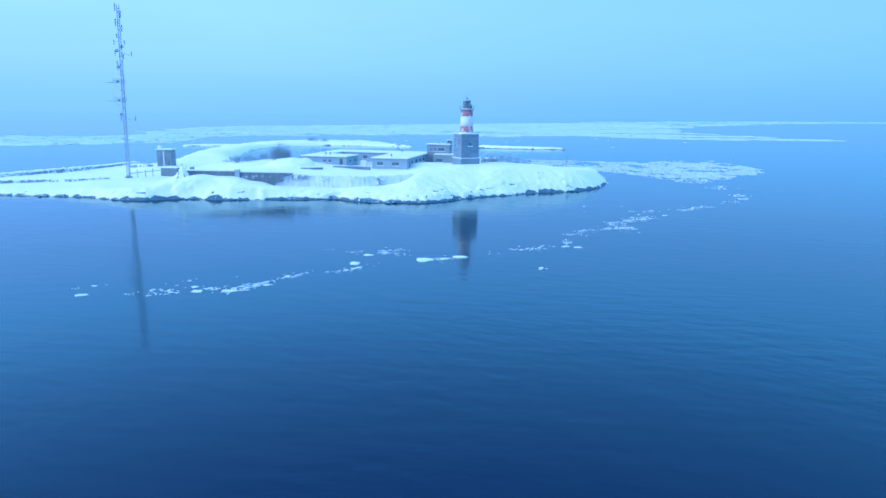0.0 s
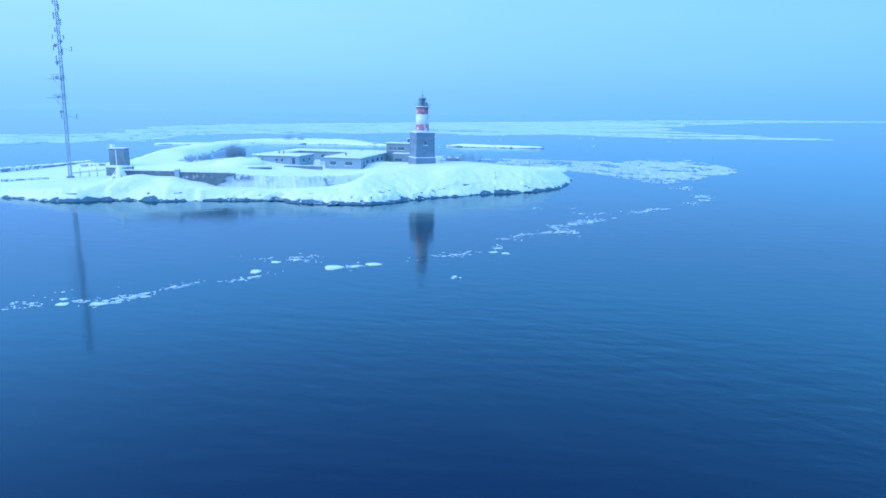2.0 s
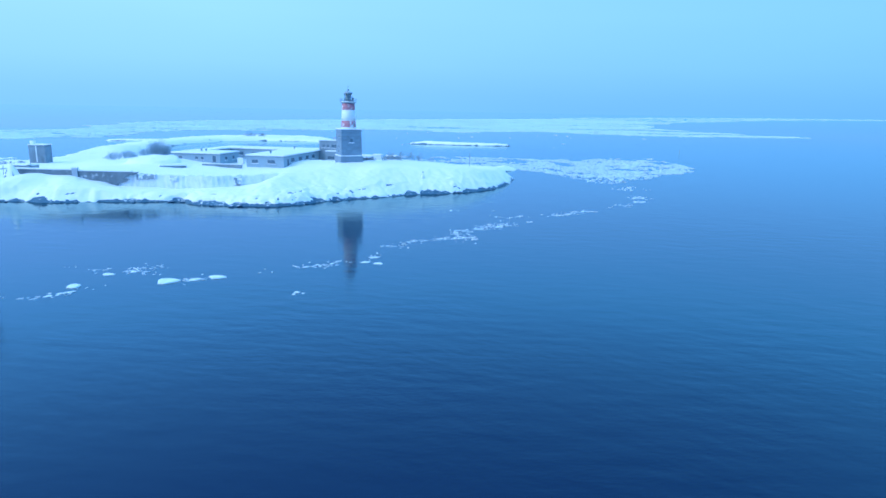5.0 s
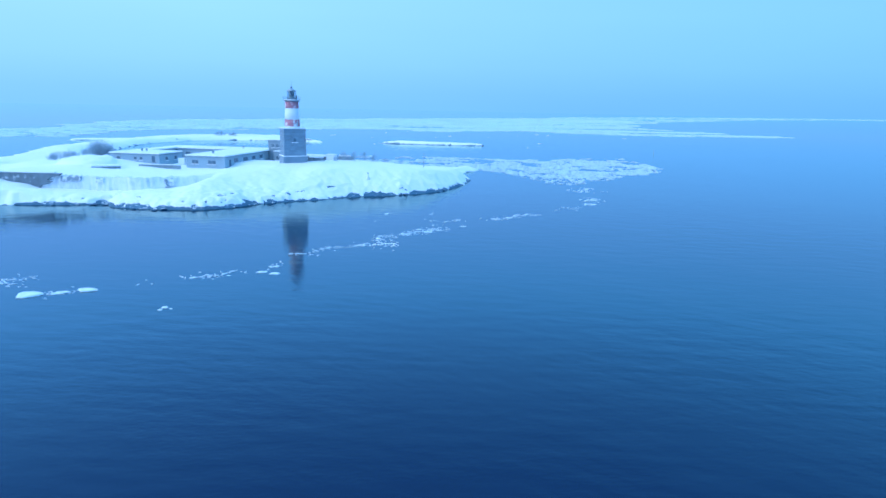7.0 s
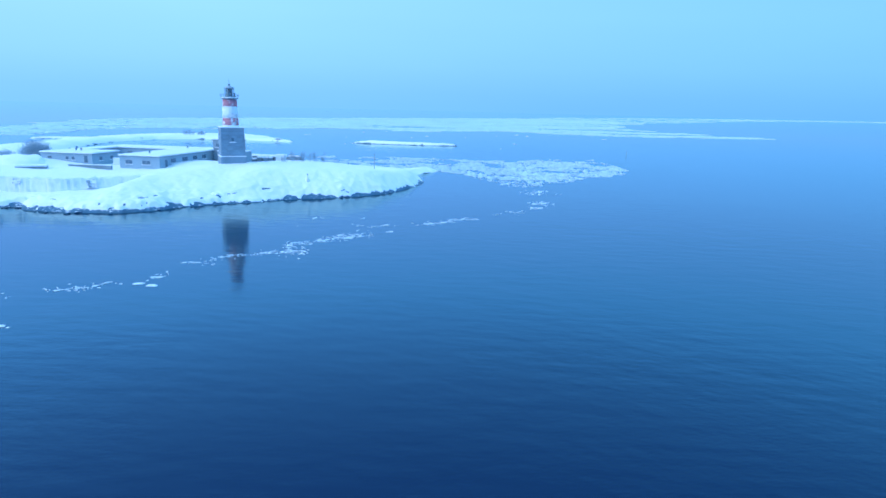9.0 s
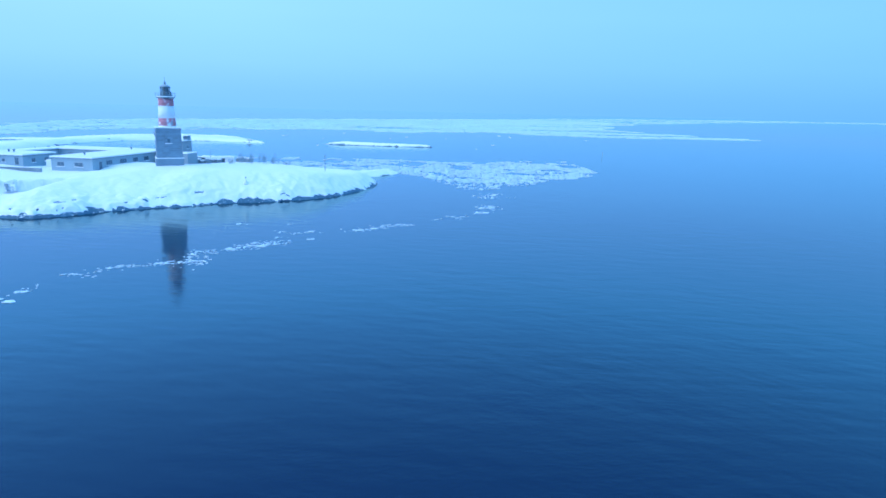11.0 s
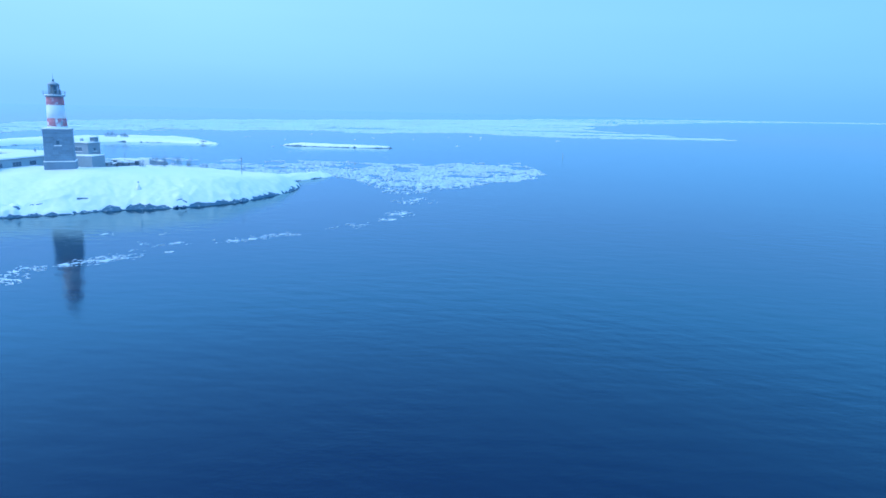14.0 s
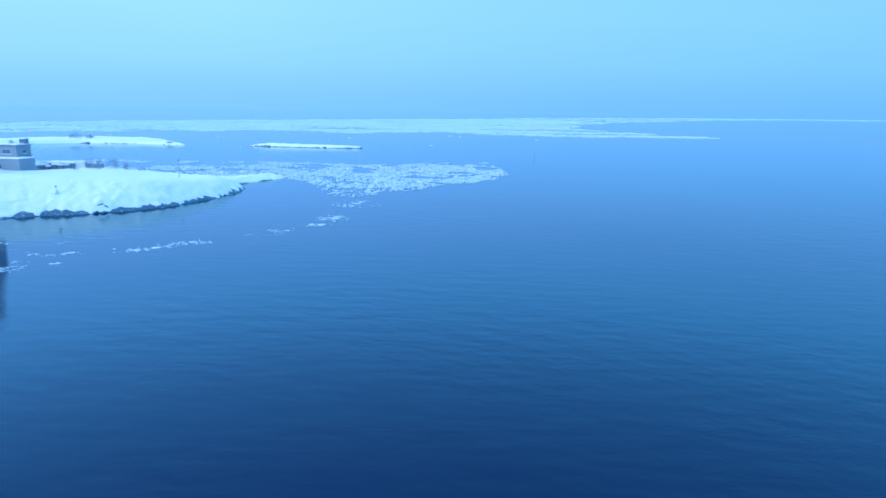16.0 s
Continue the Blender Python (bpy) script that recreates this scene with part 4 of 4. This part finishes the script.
part("roof_snow", boxed((-1.55, -1.15, 6.304), (1.55, 1.15, 6.7), 0.16), SNOW_ROOF, heap, "snow on its roof")
random.seed(5)
for k in range(8):
    x, y = -5.4 + (k % 5) * 1.9 + random.uniform(-0.3, 0.3), 34.0 + (k // 5) * 2.0 + random.uniform(-0.4, 0.4)
    z, q = ground(x, y), random.uniform(0.8, 1.25)
    crate = thing("crate", "weathered timber crate heaped with snow", "crate", (x, y, z - 0.05), random.uniform(-25, 25), "crates by the landing")
    part("box", boxed((-q * 0.7, -q * 0.5, 0), (q * 0.7, q * 0.5, q * 1.25), 0.03), TIMBER, crate)
    part("snow_cap", boxed((-q * 0.76, -q * 0.56, q * 1.25 + 0.004), (q * 0.76, q * 0.56, q * 1.25 + 0.5), 0.2), SNOW_ROOF, crate, "deep snow on top")
boat = thing("upturned_boat", "dark upturned workboat with snow along its keel", "boat", (9.6, 33.2, ground(9.6, 33.2)), -14)
hull, rings = bmesh.new(), []
for u in (-2.6, -2.1, -1.0, 0.4, 1.7, 2.5, 2.9):
    w = 0.95 * math.sqrt(max(0.02, 1 - (u / 3.0) ** 2))
    rings.append([hull.verts.new((u, w * c, 0.1 + 1.05 * h * (0.75 + 0.25 * w))) for c, h in ((-1, 0), (-0.92, 0.5), (-0.5, 0.9), (0, 1.05), (0.5, 0.9), (0.92, 0.5), (1, 0))])
for p, q in zip(rings, rings[1:]):
    for k in range(6):
        hull.faces.new((p[k], q[k], q[k + 1], p[k + 1]))
for e in (rings[0], rings[-1][::-1]):
    hull.faces.new(e)
part("hull", hull, TIMBER, boat)
part("snow_cap", boxed((-2.0, -0.5, 0.98), (2.1, 0.5, 1.5), 0.24), SNOW_ROOF, boat, "snow along the keel")
for x, y, h in ((-2.2, 38.6, 4.2), (2.2, 43.5, 4.6), (8.2, 36.0, 2.6)):
    ground_rod("landing_pole", "thin bare pole at the landing place", "pole", x, y, h, 0.06)

# ---- bare shrubs ----


def shrub(name, label, x, y, wide, high, stems, seed, z=None, thick=0.035):
    rnd = random.Random(seed)
    t = thing(name, label, "shrub", (x, y, ground(x, y) if z is None else z), 0, "bare winter shrubs")
    trunk, twigs = bmesh.new(), bmesh.new()
    for k in range(stems):
        a, r = rnd.uniform(0, math.tau), wide * 0.5 * math.sqrt(rnd.random())
        p = Vector((r * math.cos(a) * 0.7, r * math.sin(a) * 0.4, -0.3))
        q = Vector((r * math.cos(a) * 1.0, r * math.sin(a) * 0.6, high * rnd.uniform(0.5, 1.0) * (1 - 0.45 * (r / (wide * 0.5)) ** 2)))
        rod(trunk, p, q, thick, thick * 0.4, 4)
        for j in range(9):
            s = p.lerp(q, rnd.uniform(0.25, 1.0))
            w = Vector((rnd.gauss(0, 1), rnd.gauss(0, 1), rnd.uniform(0.2, 1.3))).normalized() * high * rnd.uniform(0.12, 0.3)
            rod(twigs, s, s + w, thick * 0.45, thick * 0.2, 3)
            for i in range(2):
                s2 = s + w * rnd.uniform(0.3, 1.0)
                w2 = Vector((rnd.gauss(0, 1), rnd.gauss(0, 1), rnd.uniform(0.1, 1.0))).normalized() * high * rnd.uniform(0.06, 0.16)
                rod(twigs, s2, s2 + w2, thick * 0.3, thick * 0.15, 3)
    part("stems", trunk, TWIG, t)
    part("twigs", twigs, TWIG, t)
    return t


shrub("thicket", "dense dark leafless thicket beside the house", -64.5, 23.0, 8.0, 6.2, 150, 1)
for k, (x, y, w, h) in enumerate(((-78, 30, 6, 3.4), (-72, 29, 5, 3.2), (-84, 33, 5, 3.0), (-89, 38, 4, 2.2), (-75, 25, 6, 2.6), (-81, 26, 5, 2.4), (-70, 33, 5, 2.8))):
    shrub("bare_shrub", "sparse leafless shrub in deep snow", x, y, w, h, 34, 10 + k)
for k, (x, y, w, h) in enumerate(((-103, 250, 9, 3.6), (-95, 251, 6, 2.6), (-42, 233, 5, 1.0))):
    shrub("far_thicket", "leafless thicket on the snowy cape", x, y, w, h, 40, 20 + k, None, 0.06)
for k, (x, y, w, h) in enumerate(((9.5, 30, 2.5, 3.6), (13, 28, 3, 3.8), (16, 30, 3.5, 4.0), (19.5, 31, 3, 2.8), (23, 31, 2.5, 1.8), (8, 26, 2.5, 2.0), (5.8, 12, 2.0, 1.3))):
    shrub("bare_shrub", "thin leafless shrub on the snowy ridge", x, y, w, h, 16, 30 + k)

# ---- shore boulders ----
rs = np.random.RandomState(3)
ring = np.array(SHORE_FRONT, float)
verts, faces = [], []
ico = bmesh.new()
bmesh.ops.create_icosphere(ico, subdivisions=2, radius=1.0)
iv = np.array([v.co[:] for v in ico.verts])
it = [[v.index for v in f.verts] for f in ico.faces]
ico.free()
for k in range(26):
    s = rs.randint(2, 26)
    p = ring[s] + (ring[s + 1] - ring[s]) * rs.rand() + rs.normal(0, 0.6, 2)
    size = rs.uniform(0.25, 0.7) * np.array([1.5, 1.0, 0.5]) * rs.uniform(0.7, 1.2, 3)
    w = iv * (1 + 0.28 * vnoise(iv[:, 0] * 2 + k, iv[:, 1] * 2 + iv[:, 2] * 3, 1.3, k * 0.37))[:, None] * size
    a = rs.rand() * math.tau
    w = w @ np.array([[math.cos(a), math.sin(a), 0], [-math.sin(a), math.cos(a), 0], [0, 0, 1]])
    off = len(verts)
    w = np.round(w / 0.22) * 0.22 * 0.5 + w * 0.5
    verts += (w + [p[0], p[1], 0.05 + 0.15 * rs.rand()]).tolist()
    faces += [[i + off for i in f] for f in it]
me = bpy.data.meshes.new("shore_boulders")
me.from_pydata(verts, [], faces)
me.materials.append(ROCK)
tagged(new("shore_boulders", me), "dark wet boulders along the waterline", "rocks", kind="stuff")

# ---- drift ice ----


def floes(name, label, spots, mat, seed, thick=(0.05, 0.3)):
    """One mesh of irregular flat floes: spots are x, y, radius."""
    r = np.random.RandomState(seed)
    vv, ff = [], []
    for x, y, rad, *lie in spots:
        n = r.randint(6, 10)
        a = np.sort(r.rand(n)) * 0.5 + np.arange(n)
        a = a / n * math.tau
        rr = rad * r.uniform(0.65, 1.15, n)
        tn, st = lie or (r.rand() * math.pi, r.uniform(0.5, 0.95))
        px, py = rr * np.cos(a), rr * np.sin(a) * st
        qx, qy = px * math.cos(tn) - py * math.sin(tn), px * math.sin(tn) + py * math.cos(tn)
        top = r.uniform(*thick) * min(1.0, 0.35 + rad * 0.6)
        o = len(vv)
        vv += [(x + u * 1.02, y + v * 1.02, -0.08) for u, v in zip(qx, qy)]
        vv += [(x + u * 0.95, y + v * 0.95, top * q) for u, v, q in zip(qx, qy, r.uniform(0.6, 1.0, n))]
        vv += [(x + r.normal(0, rad * 0.1), y + r.normal(0, rad * 0.1), top * r.uniform(1.0, 1.5))]
        for k in range(n):
            k2 = (k + 1) % n
            ff.append((o + k, o + k2, o + n + k2, o + n + k))
            ff.append((o + n + k, o + n + k2, o + 2 * n))
    me = bpy.data.meshes.new(name)
    me.from_pydata(vv, [], ff)
    me.materials.append(mat)
    return tagged(new(name, me), label, "ice", kind="stuff")


# the broken drift line, stretch by stretch: from x, y to x, y, count, width, size
DRIFT_WEST = [(-51.7, -126.7, -50.7, -126.1, 4, 0.29, 0.34), (-49.6, -125.3, -48.9, -125.2, 2, 0.15, 0.60), (-43.1, -128.8, -42.4, -128.5, 4, 0.13, 0.33), (-42.4, -127.8, -39.9, -127.9, 8, 0.53, 0.26), (-41.1, -127.0, -37.3, -127.0, 30, 0.81, 0.34),
              (-38.9, -124.3, -38.7, -124.3, 1, 0.00, 0.28), (-38.5, -122.4, -38.0, -121.5, 4, 0.18, 0.43), (-35.5, -124.4, -35.4, -124.3, 1, 0.00, 0.28), (-34.6, -125.8, -32.3, -124.9, 16, 0.54, 0.34), (-32.0, -126.7, -29.3, -125.2, 34, 0.42, 0.61),
              (-30.3, -124.5, -27.4, -122.2, 34, 0.61, 0.63), (-27.4, -122.0, -26.5, -119.3, 9, 0.23, 0.37), (-26.1, -119.0, -23.9, -117.1, 22, 0.31, 0.53)]
DRIFT_MIDDLE = [(-23.9, -116.5, -22.5, -114.8, 5, 0.19, 0.30), (-21.0, -115.6, -19.3, -114.9, 9, 0.26, 0.39), (-18.6, -114.8, -16.7, -112.4, 18, 0.33, 0.55), (-16.8, -112.1, -16.1, -110.3, 4, 0.21, 0.32), (-32.9, -119.2, -32.5, -119.2, 1, 0.00, 0.37),
                (-24.9, -100.4, -24.0, -99.9, 3, 0.17, 0.45), (-19.8, -102.2, -17.6, -101.2, 6, 0.21, 0.53), (-15.5, -100.6, -11.6, -99.8, 22, 0.43, 0.45), (-15.1, -102.6, -11.7, -101.5, 22, 0.49, 0.44), (-11.2, -101.9, -10.0, -103.8, 4, 0.40, 0.35),
                (-5.6, -106.2, -2.5, -104.8, 20, 0.38, 0.43), (-6.6, -106.5, -4.6, -106.9, 10, 0.52, 0.37), (3.1, -102.0, 4.8, -100.1, 5, 0.22, 0.27)]
DRIFT_POINT = [(6.3, -97.2, 7.8, -98.5, 4, 0.15, 0.35), (8.1, -98.2, 9.4, -97.5, 8, 0.18, 0.49), (9.2, -97.0, 11.6, -96.8, 22, 0.48, 0.43), (11.3, -95.4, 12.4, -94.1, 10, 0.19, 0.51), (12.7, -93.8, 15.4, -95.4, 4, 0.19, 0.30),
               (16.9, -91.9, 18.3, -90.5, 12, 0.26, 0.53), (17.1, -87.8, 18.5, -89.8, 3, 0.17, 0.31), (17.9, -83.4, 19.1, -82.5, 8, 0.15, 0.51), (19.4, -82.5, 22.1, -81.5, 10, 0.79, 0.42), (21.5, -79.5, 24.1, -77.2, 22, 0.33, 0.44),
               (24.1, -77.6, 27.3, -76.9, 10, 0.34, 0.35), (26.9, -76.1, 29.9, -74.9, 20, 0.44, 0.55), (29.6, -74.0, 34.0, -75.4, 48, 1.10, 0.46)]
DRIFT_EAST = [(29.1, -70.3, 33.1, -70.0, 16, 0.96, 0.48), (29.9, -68.8, 35.4, -64.6, 42, 0.81, 0.59), (35.0, -64.2, 40.0, -60.9, 46, 1.09, 0.62), (37.3, -61.7, 42.4, -58.3, 28, 0.91, 0.53), (36.8, -64.1, 41.1, -60.8, 16, 0.43, 0.52),
              (39.0, -56.9, 39.8, -54.5, 3, 0.38, 0.46), (38.7, -51.1, 39.7, -49.9, 5, 0.26, 0.57), (41.8, -53.3, 41.4, -50.3, 4, 0.26, 0.38), (42.0, -51.3, 44.9, -49.4, 14, 0.26, 0.58), (44.6, -56.9, 45.9, -56.3, 5, 0.19, 0.55),
              (29.0, -43.9, 29.8, -42.6, 4, 0.24, 0.60), (38.6, -42.8, 39.5, -42.1, 2, 0.18, 0.51), (27.6, -52.7, 28.0, -52.7, 1, 0.00, 0.28)]
DRIFT_END = [(49.1, -47.4, 52.4, -47.6, 5, 0.43, 0.50), (51.6, -47.6, 56.3, -44.9, 30, 0.44, 0.71), (56.0, -44.4, 61.0, -39.7, 40, 0.82, 0.63), (61.1, -40.9, 62.8, -40.7, 5, 0.24, 0.65), (67.0, -34.4, 68.3, -33.1, 4, 0.24, 0.53),
             (72.3, -32.7, 74.2, -28.7, 6, 0.50, 0.66), (76.3, -23.1, 79.1, -22.8, 22, 0.8, 1.05), (77.7, -17.1, 81.7, -13.2, 30, 1.8, 1.1), (67.8, -33.8, 68.5, -32.4, 2, 0.20, 0.46), (70.7, -30.7, 74.1, -27.5, 12, 0.85, 0.8), (79, 2, 86, 10, 34, 2.4, 1.1)]
rs = np.random.RandomState(21)
spots = []
for x0, y0, x1, y1, count, wide, size in DRIFT_WEST + DRIFT_MIDDLE + DRIFT_POINT + DRIFT_EAST + DRIFT_END:
    way = math.atan2(y1 - y0, x1 - x0)
    for k in range(count):
        t, off = rs.rand(), rs.normal(0, wide)
        q = size * rs.choice([0.25, 0.42, 0.7, 1.1], p=[0.35, 0.35, 0.22, 0.08]) * rs.uniform(0.8, 1.2)
        if k % 2:
            spots.append((x0 + t * (x1 - x0) + rs.normal(0, 0.8), y0 + t * (y1 - y0) + rs.normal(0, 0.5 + wide), rs.uniform(0.10, 0.24), way, 0.6))
        spots.append((x0 + t * (x1 - x0) - off * math.sin(way), y0 + t * (y1 - y0) + off * math.cos(way), q, way + rs.normal(0, 0.2), rs.uniform(0.25, 0.5)))
floes("drift_ice", "thin broken line of white drift ice on dark water", spots, ICE, 4, (0.03, 0.15))


def slab_floe(x, y, rx, ry, h, turn, seed):
    r = np.random.RandomState(seed)
    t = thing("ice_floe", "angular white ice floe with a snowy top", "ice floe", (x, y, 0), turn, "larger floes")
    n = 8
    a = (np.arange(n) + r.uniform(-0.35, 0.35, n)) * math.tau / n
    rr = r.uniform(0.62, 1.12, n)
    prof = [(1.0, -0.15), (1.03, 0.03), (0.96, h * 0.5), (0.62, h * 0.75), (0.25, h * 0.85)]
    bm = bmesh.new()
    rings = [[bm.verts.new((rx * k * q * math.cos(b), ry * k * q * math.sin(b), z + (0.06 * r.normal() * h if k < 1 else 0))) for q, b in zip(rr, a)] for k, z in prof]
    for p, q in zip(rings, rings[1:]):
        for k in range(n):
            bm.faces.new((p[k], p[(k + 1) % n], q[(k + 1) % n], q[k]))
    bm.faces.new(rings[-1])
    part("slab", bm, ICE, t)


SLABS = ((-7.6, -106.8, 1.62, 1.35, 0.42, 12), (-1.9, -104.5, 1.35, 1.05, 0.36, -8), (-4.4, -105.7, 0.70, 0.45, 0.20, 10), (-17.9, -110.1, 1.0, 1.15, 0.36, 10), (-16.7, -104.0, 0.95, 0.65, 0.24, 12),
         (-35.2, -126.9, 0.95, 0.55, 0.25, 5), (-36.3, -124.9, 0.50, 0.50, 0.2, 0), (-48.4, -129.6, 0.90, 0.50, 0.22, 25), (-31.0, -126.6, 0.75, 0.5, 0.2, 12), (16.5, -94.4, 0.95, 0.5, 0.22, 10),
         (18.5, -95.1, 0.90, 0.5, 0.22, 0), (10.1, -110.9, 0.40, 0.35, 0.25, 20), (9.9, -111.7, 0.25, 0.26, 0.14, 0), (10.9, -111.2, 0.2, 0.18, 0.1, 40))
for k, (x, y, rx, ry, h, tn) in enumerate(SLABS):
    slab_floe(x, y, rx, ry, 0.75 * h, tn, 50 + k)


def spread_in(ring, count, size, seed, keep=lambda x, y: True, sizes=(0.35, 0.55, 0.8, 1.3), ragged=4):
    ring = np.array(ring, float)
    r = np.random.RandomState(seed)
    lo, hi = ring.min(0), ring.max(0)
    p = lo + (hi - lo) * r.rand(count, 2)
    d = shore_distance(p[:, 0], p[:, 1], ring) + size * ragged * fbm(p[:, 0], p[:, 1], size * 12, 3, seed)
    ok = (d > 0) & keep(p[:, 0], p[:, 1])
    s = size * r.choice(sizes, count, p=[0.35, 0.3, 0.25, 0.1]) * r.uniform(0.8, 1.2, count)
    return [(x, y, q) for x, y, q, o in zip(p[:, 0], p[:, 1], s, ok) if o]


SLUSH = [(44, 68), (58, 59), (67, 48), (79, 33), (84, 28), (98, 40), (118, 57), (131, 84), (131, 106), (128, 134), (103, 126), (78, 114), (42, 124), (20, 123), (-13, 120), (-30, 124),
         (-50, 112), (-40, 90), (-12, 76), (12, 56), (30, 50)]


def slush_gaps(x, y):
    return fbm(x, y, 9, 4, 31.0) > -0.24 + 0.36 * smooth01((50 - x) / 40)


floes("brash_ice", "field of broken brash ice behind the point", spread_in(SLUSH, 34000, 0.72, 8, slush_gaps), BRASH, 9, (0.05, 0.35))

APEX = [(60, 56), (68, 38), (73, 22), (80, 16), (90, 26), (104, 44)]
floes("loose_brash", "loose scattered brash along the ice edge", spread_in(APEX, 900, 0.75, 19), BRASH, 20, (0.05, 0.3))

FAR_ICE = [(-430, 60), (-260, 159), (-252, 181), (-251, 214), (-233, 245), (-206, 274), (-204, 343), (-188, 392), (-117, 429), (-8, 474), (117, 500), (213, 460), (291, 450), (344, 424), (389, 404),
           (408, 447), (385, 515), (347, 611), (321, 742), (384, 1013), (520, 1250), (440, 1850), (46, 1230), (-228, 900), (-322, 690), (-320, 560), (-300, 440), (-264, 333), (-316, 325), (-363, 306), (-560, 260)]
FAR_STREAK = [(384, 1100), (626, 1416), (1158, 2179), (2056, 3073), (2557, 3296), (3926, 4700), (2933, 4300), (1872, 3600), (928, 2639), (420, 1900), (100, 1250)]


def far_gaps(x, y):
    """Leads of open water drawn out along the ice edge."""
    return fbm(x * 0.22 + y * 0.05, y, 45, 4, 41.0) > -0.50 + 0.0013 * np.clip(x - 80, 0, 300)


floes("pack_ice", "wide distant field of white pack ice", spread_in(FAR_ICE, 85000, 6.5, 12, far_gaps, ragged=7), HAZED_ICE, 13, (0.1, 0.4))
floes("pack_ice_streak", "thin far streak of drifting pack ice", spread_in(FAR_STREAK, 26000, 18.0, 15, lambda x, y: fbm(x * 0.2 - y * 0.1, y, 90, 3, 51.0) > -0.15), HAZED_ICE, 16, (0.1, 0.4))
floes("scattered_ice", "few scattered floes between the skerries", spread_in([(-30, 180), (60, 190), (160, 240), (210, 420), (40, 470), (-120, 420), (-150, 260)], 34, 1.8, 17), ICE, 18)
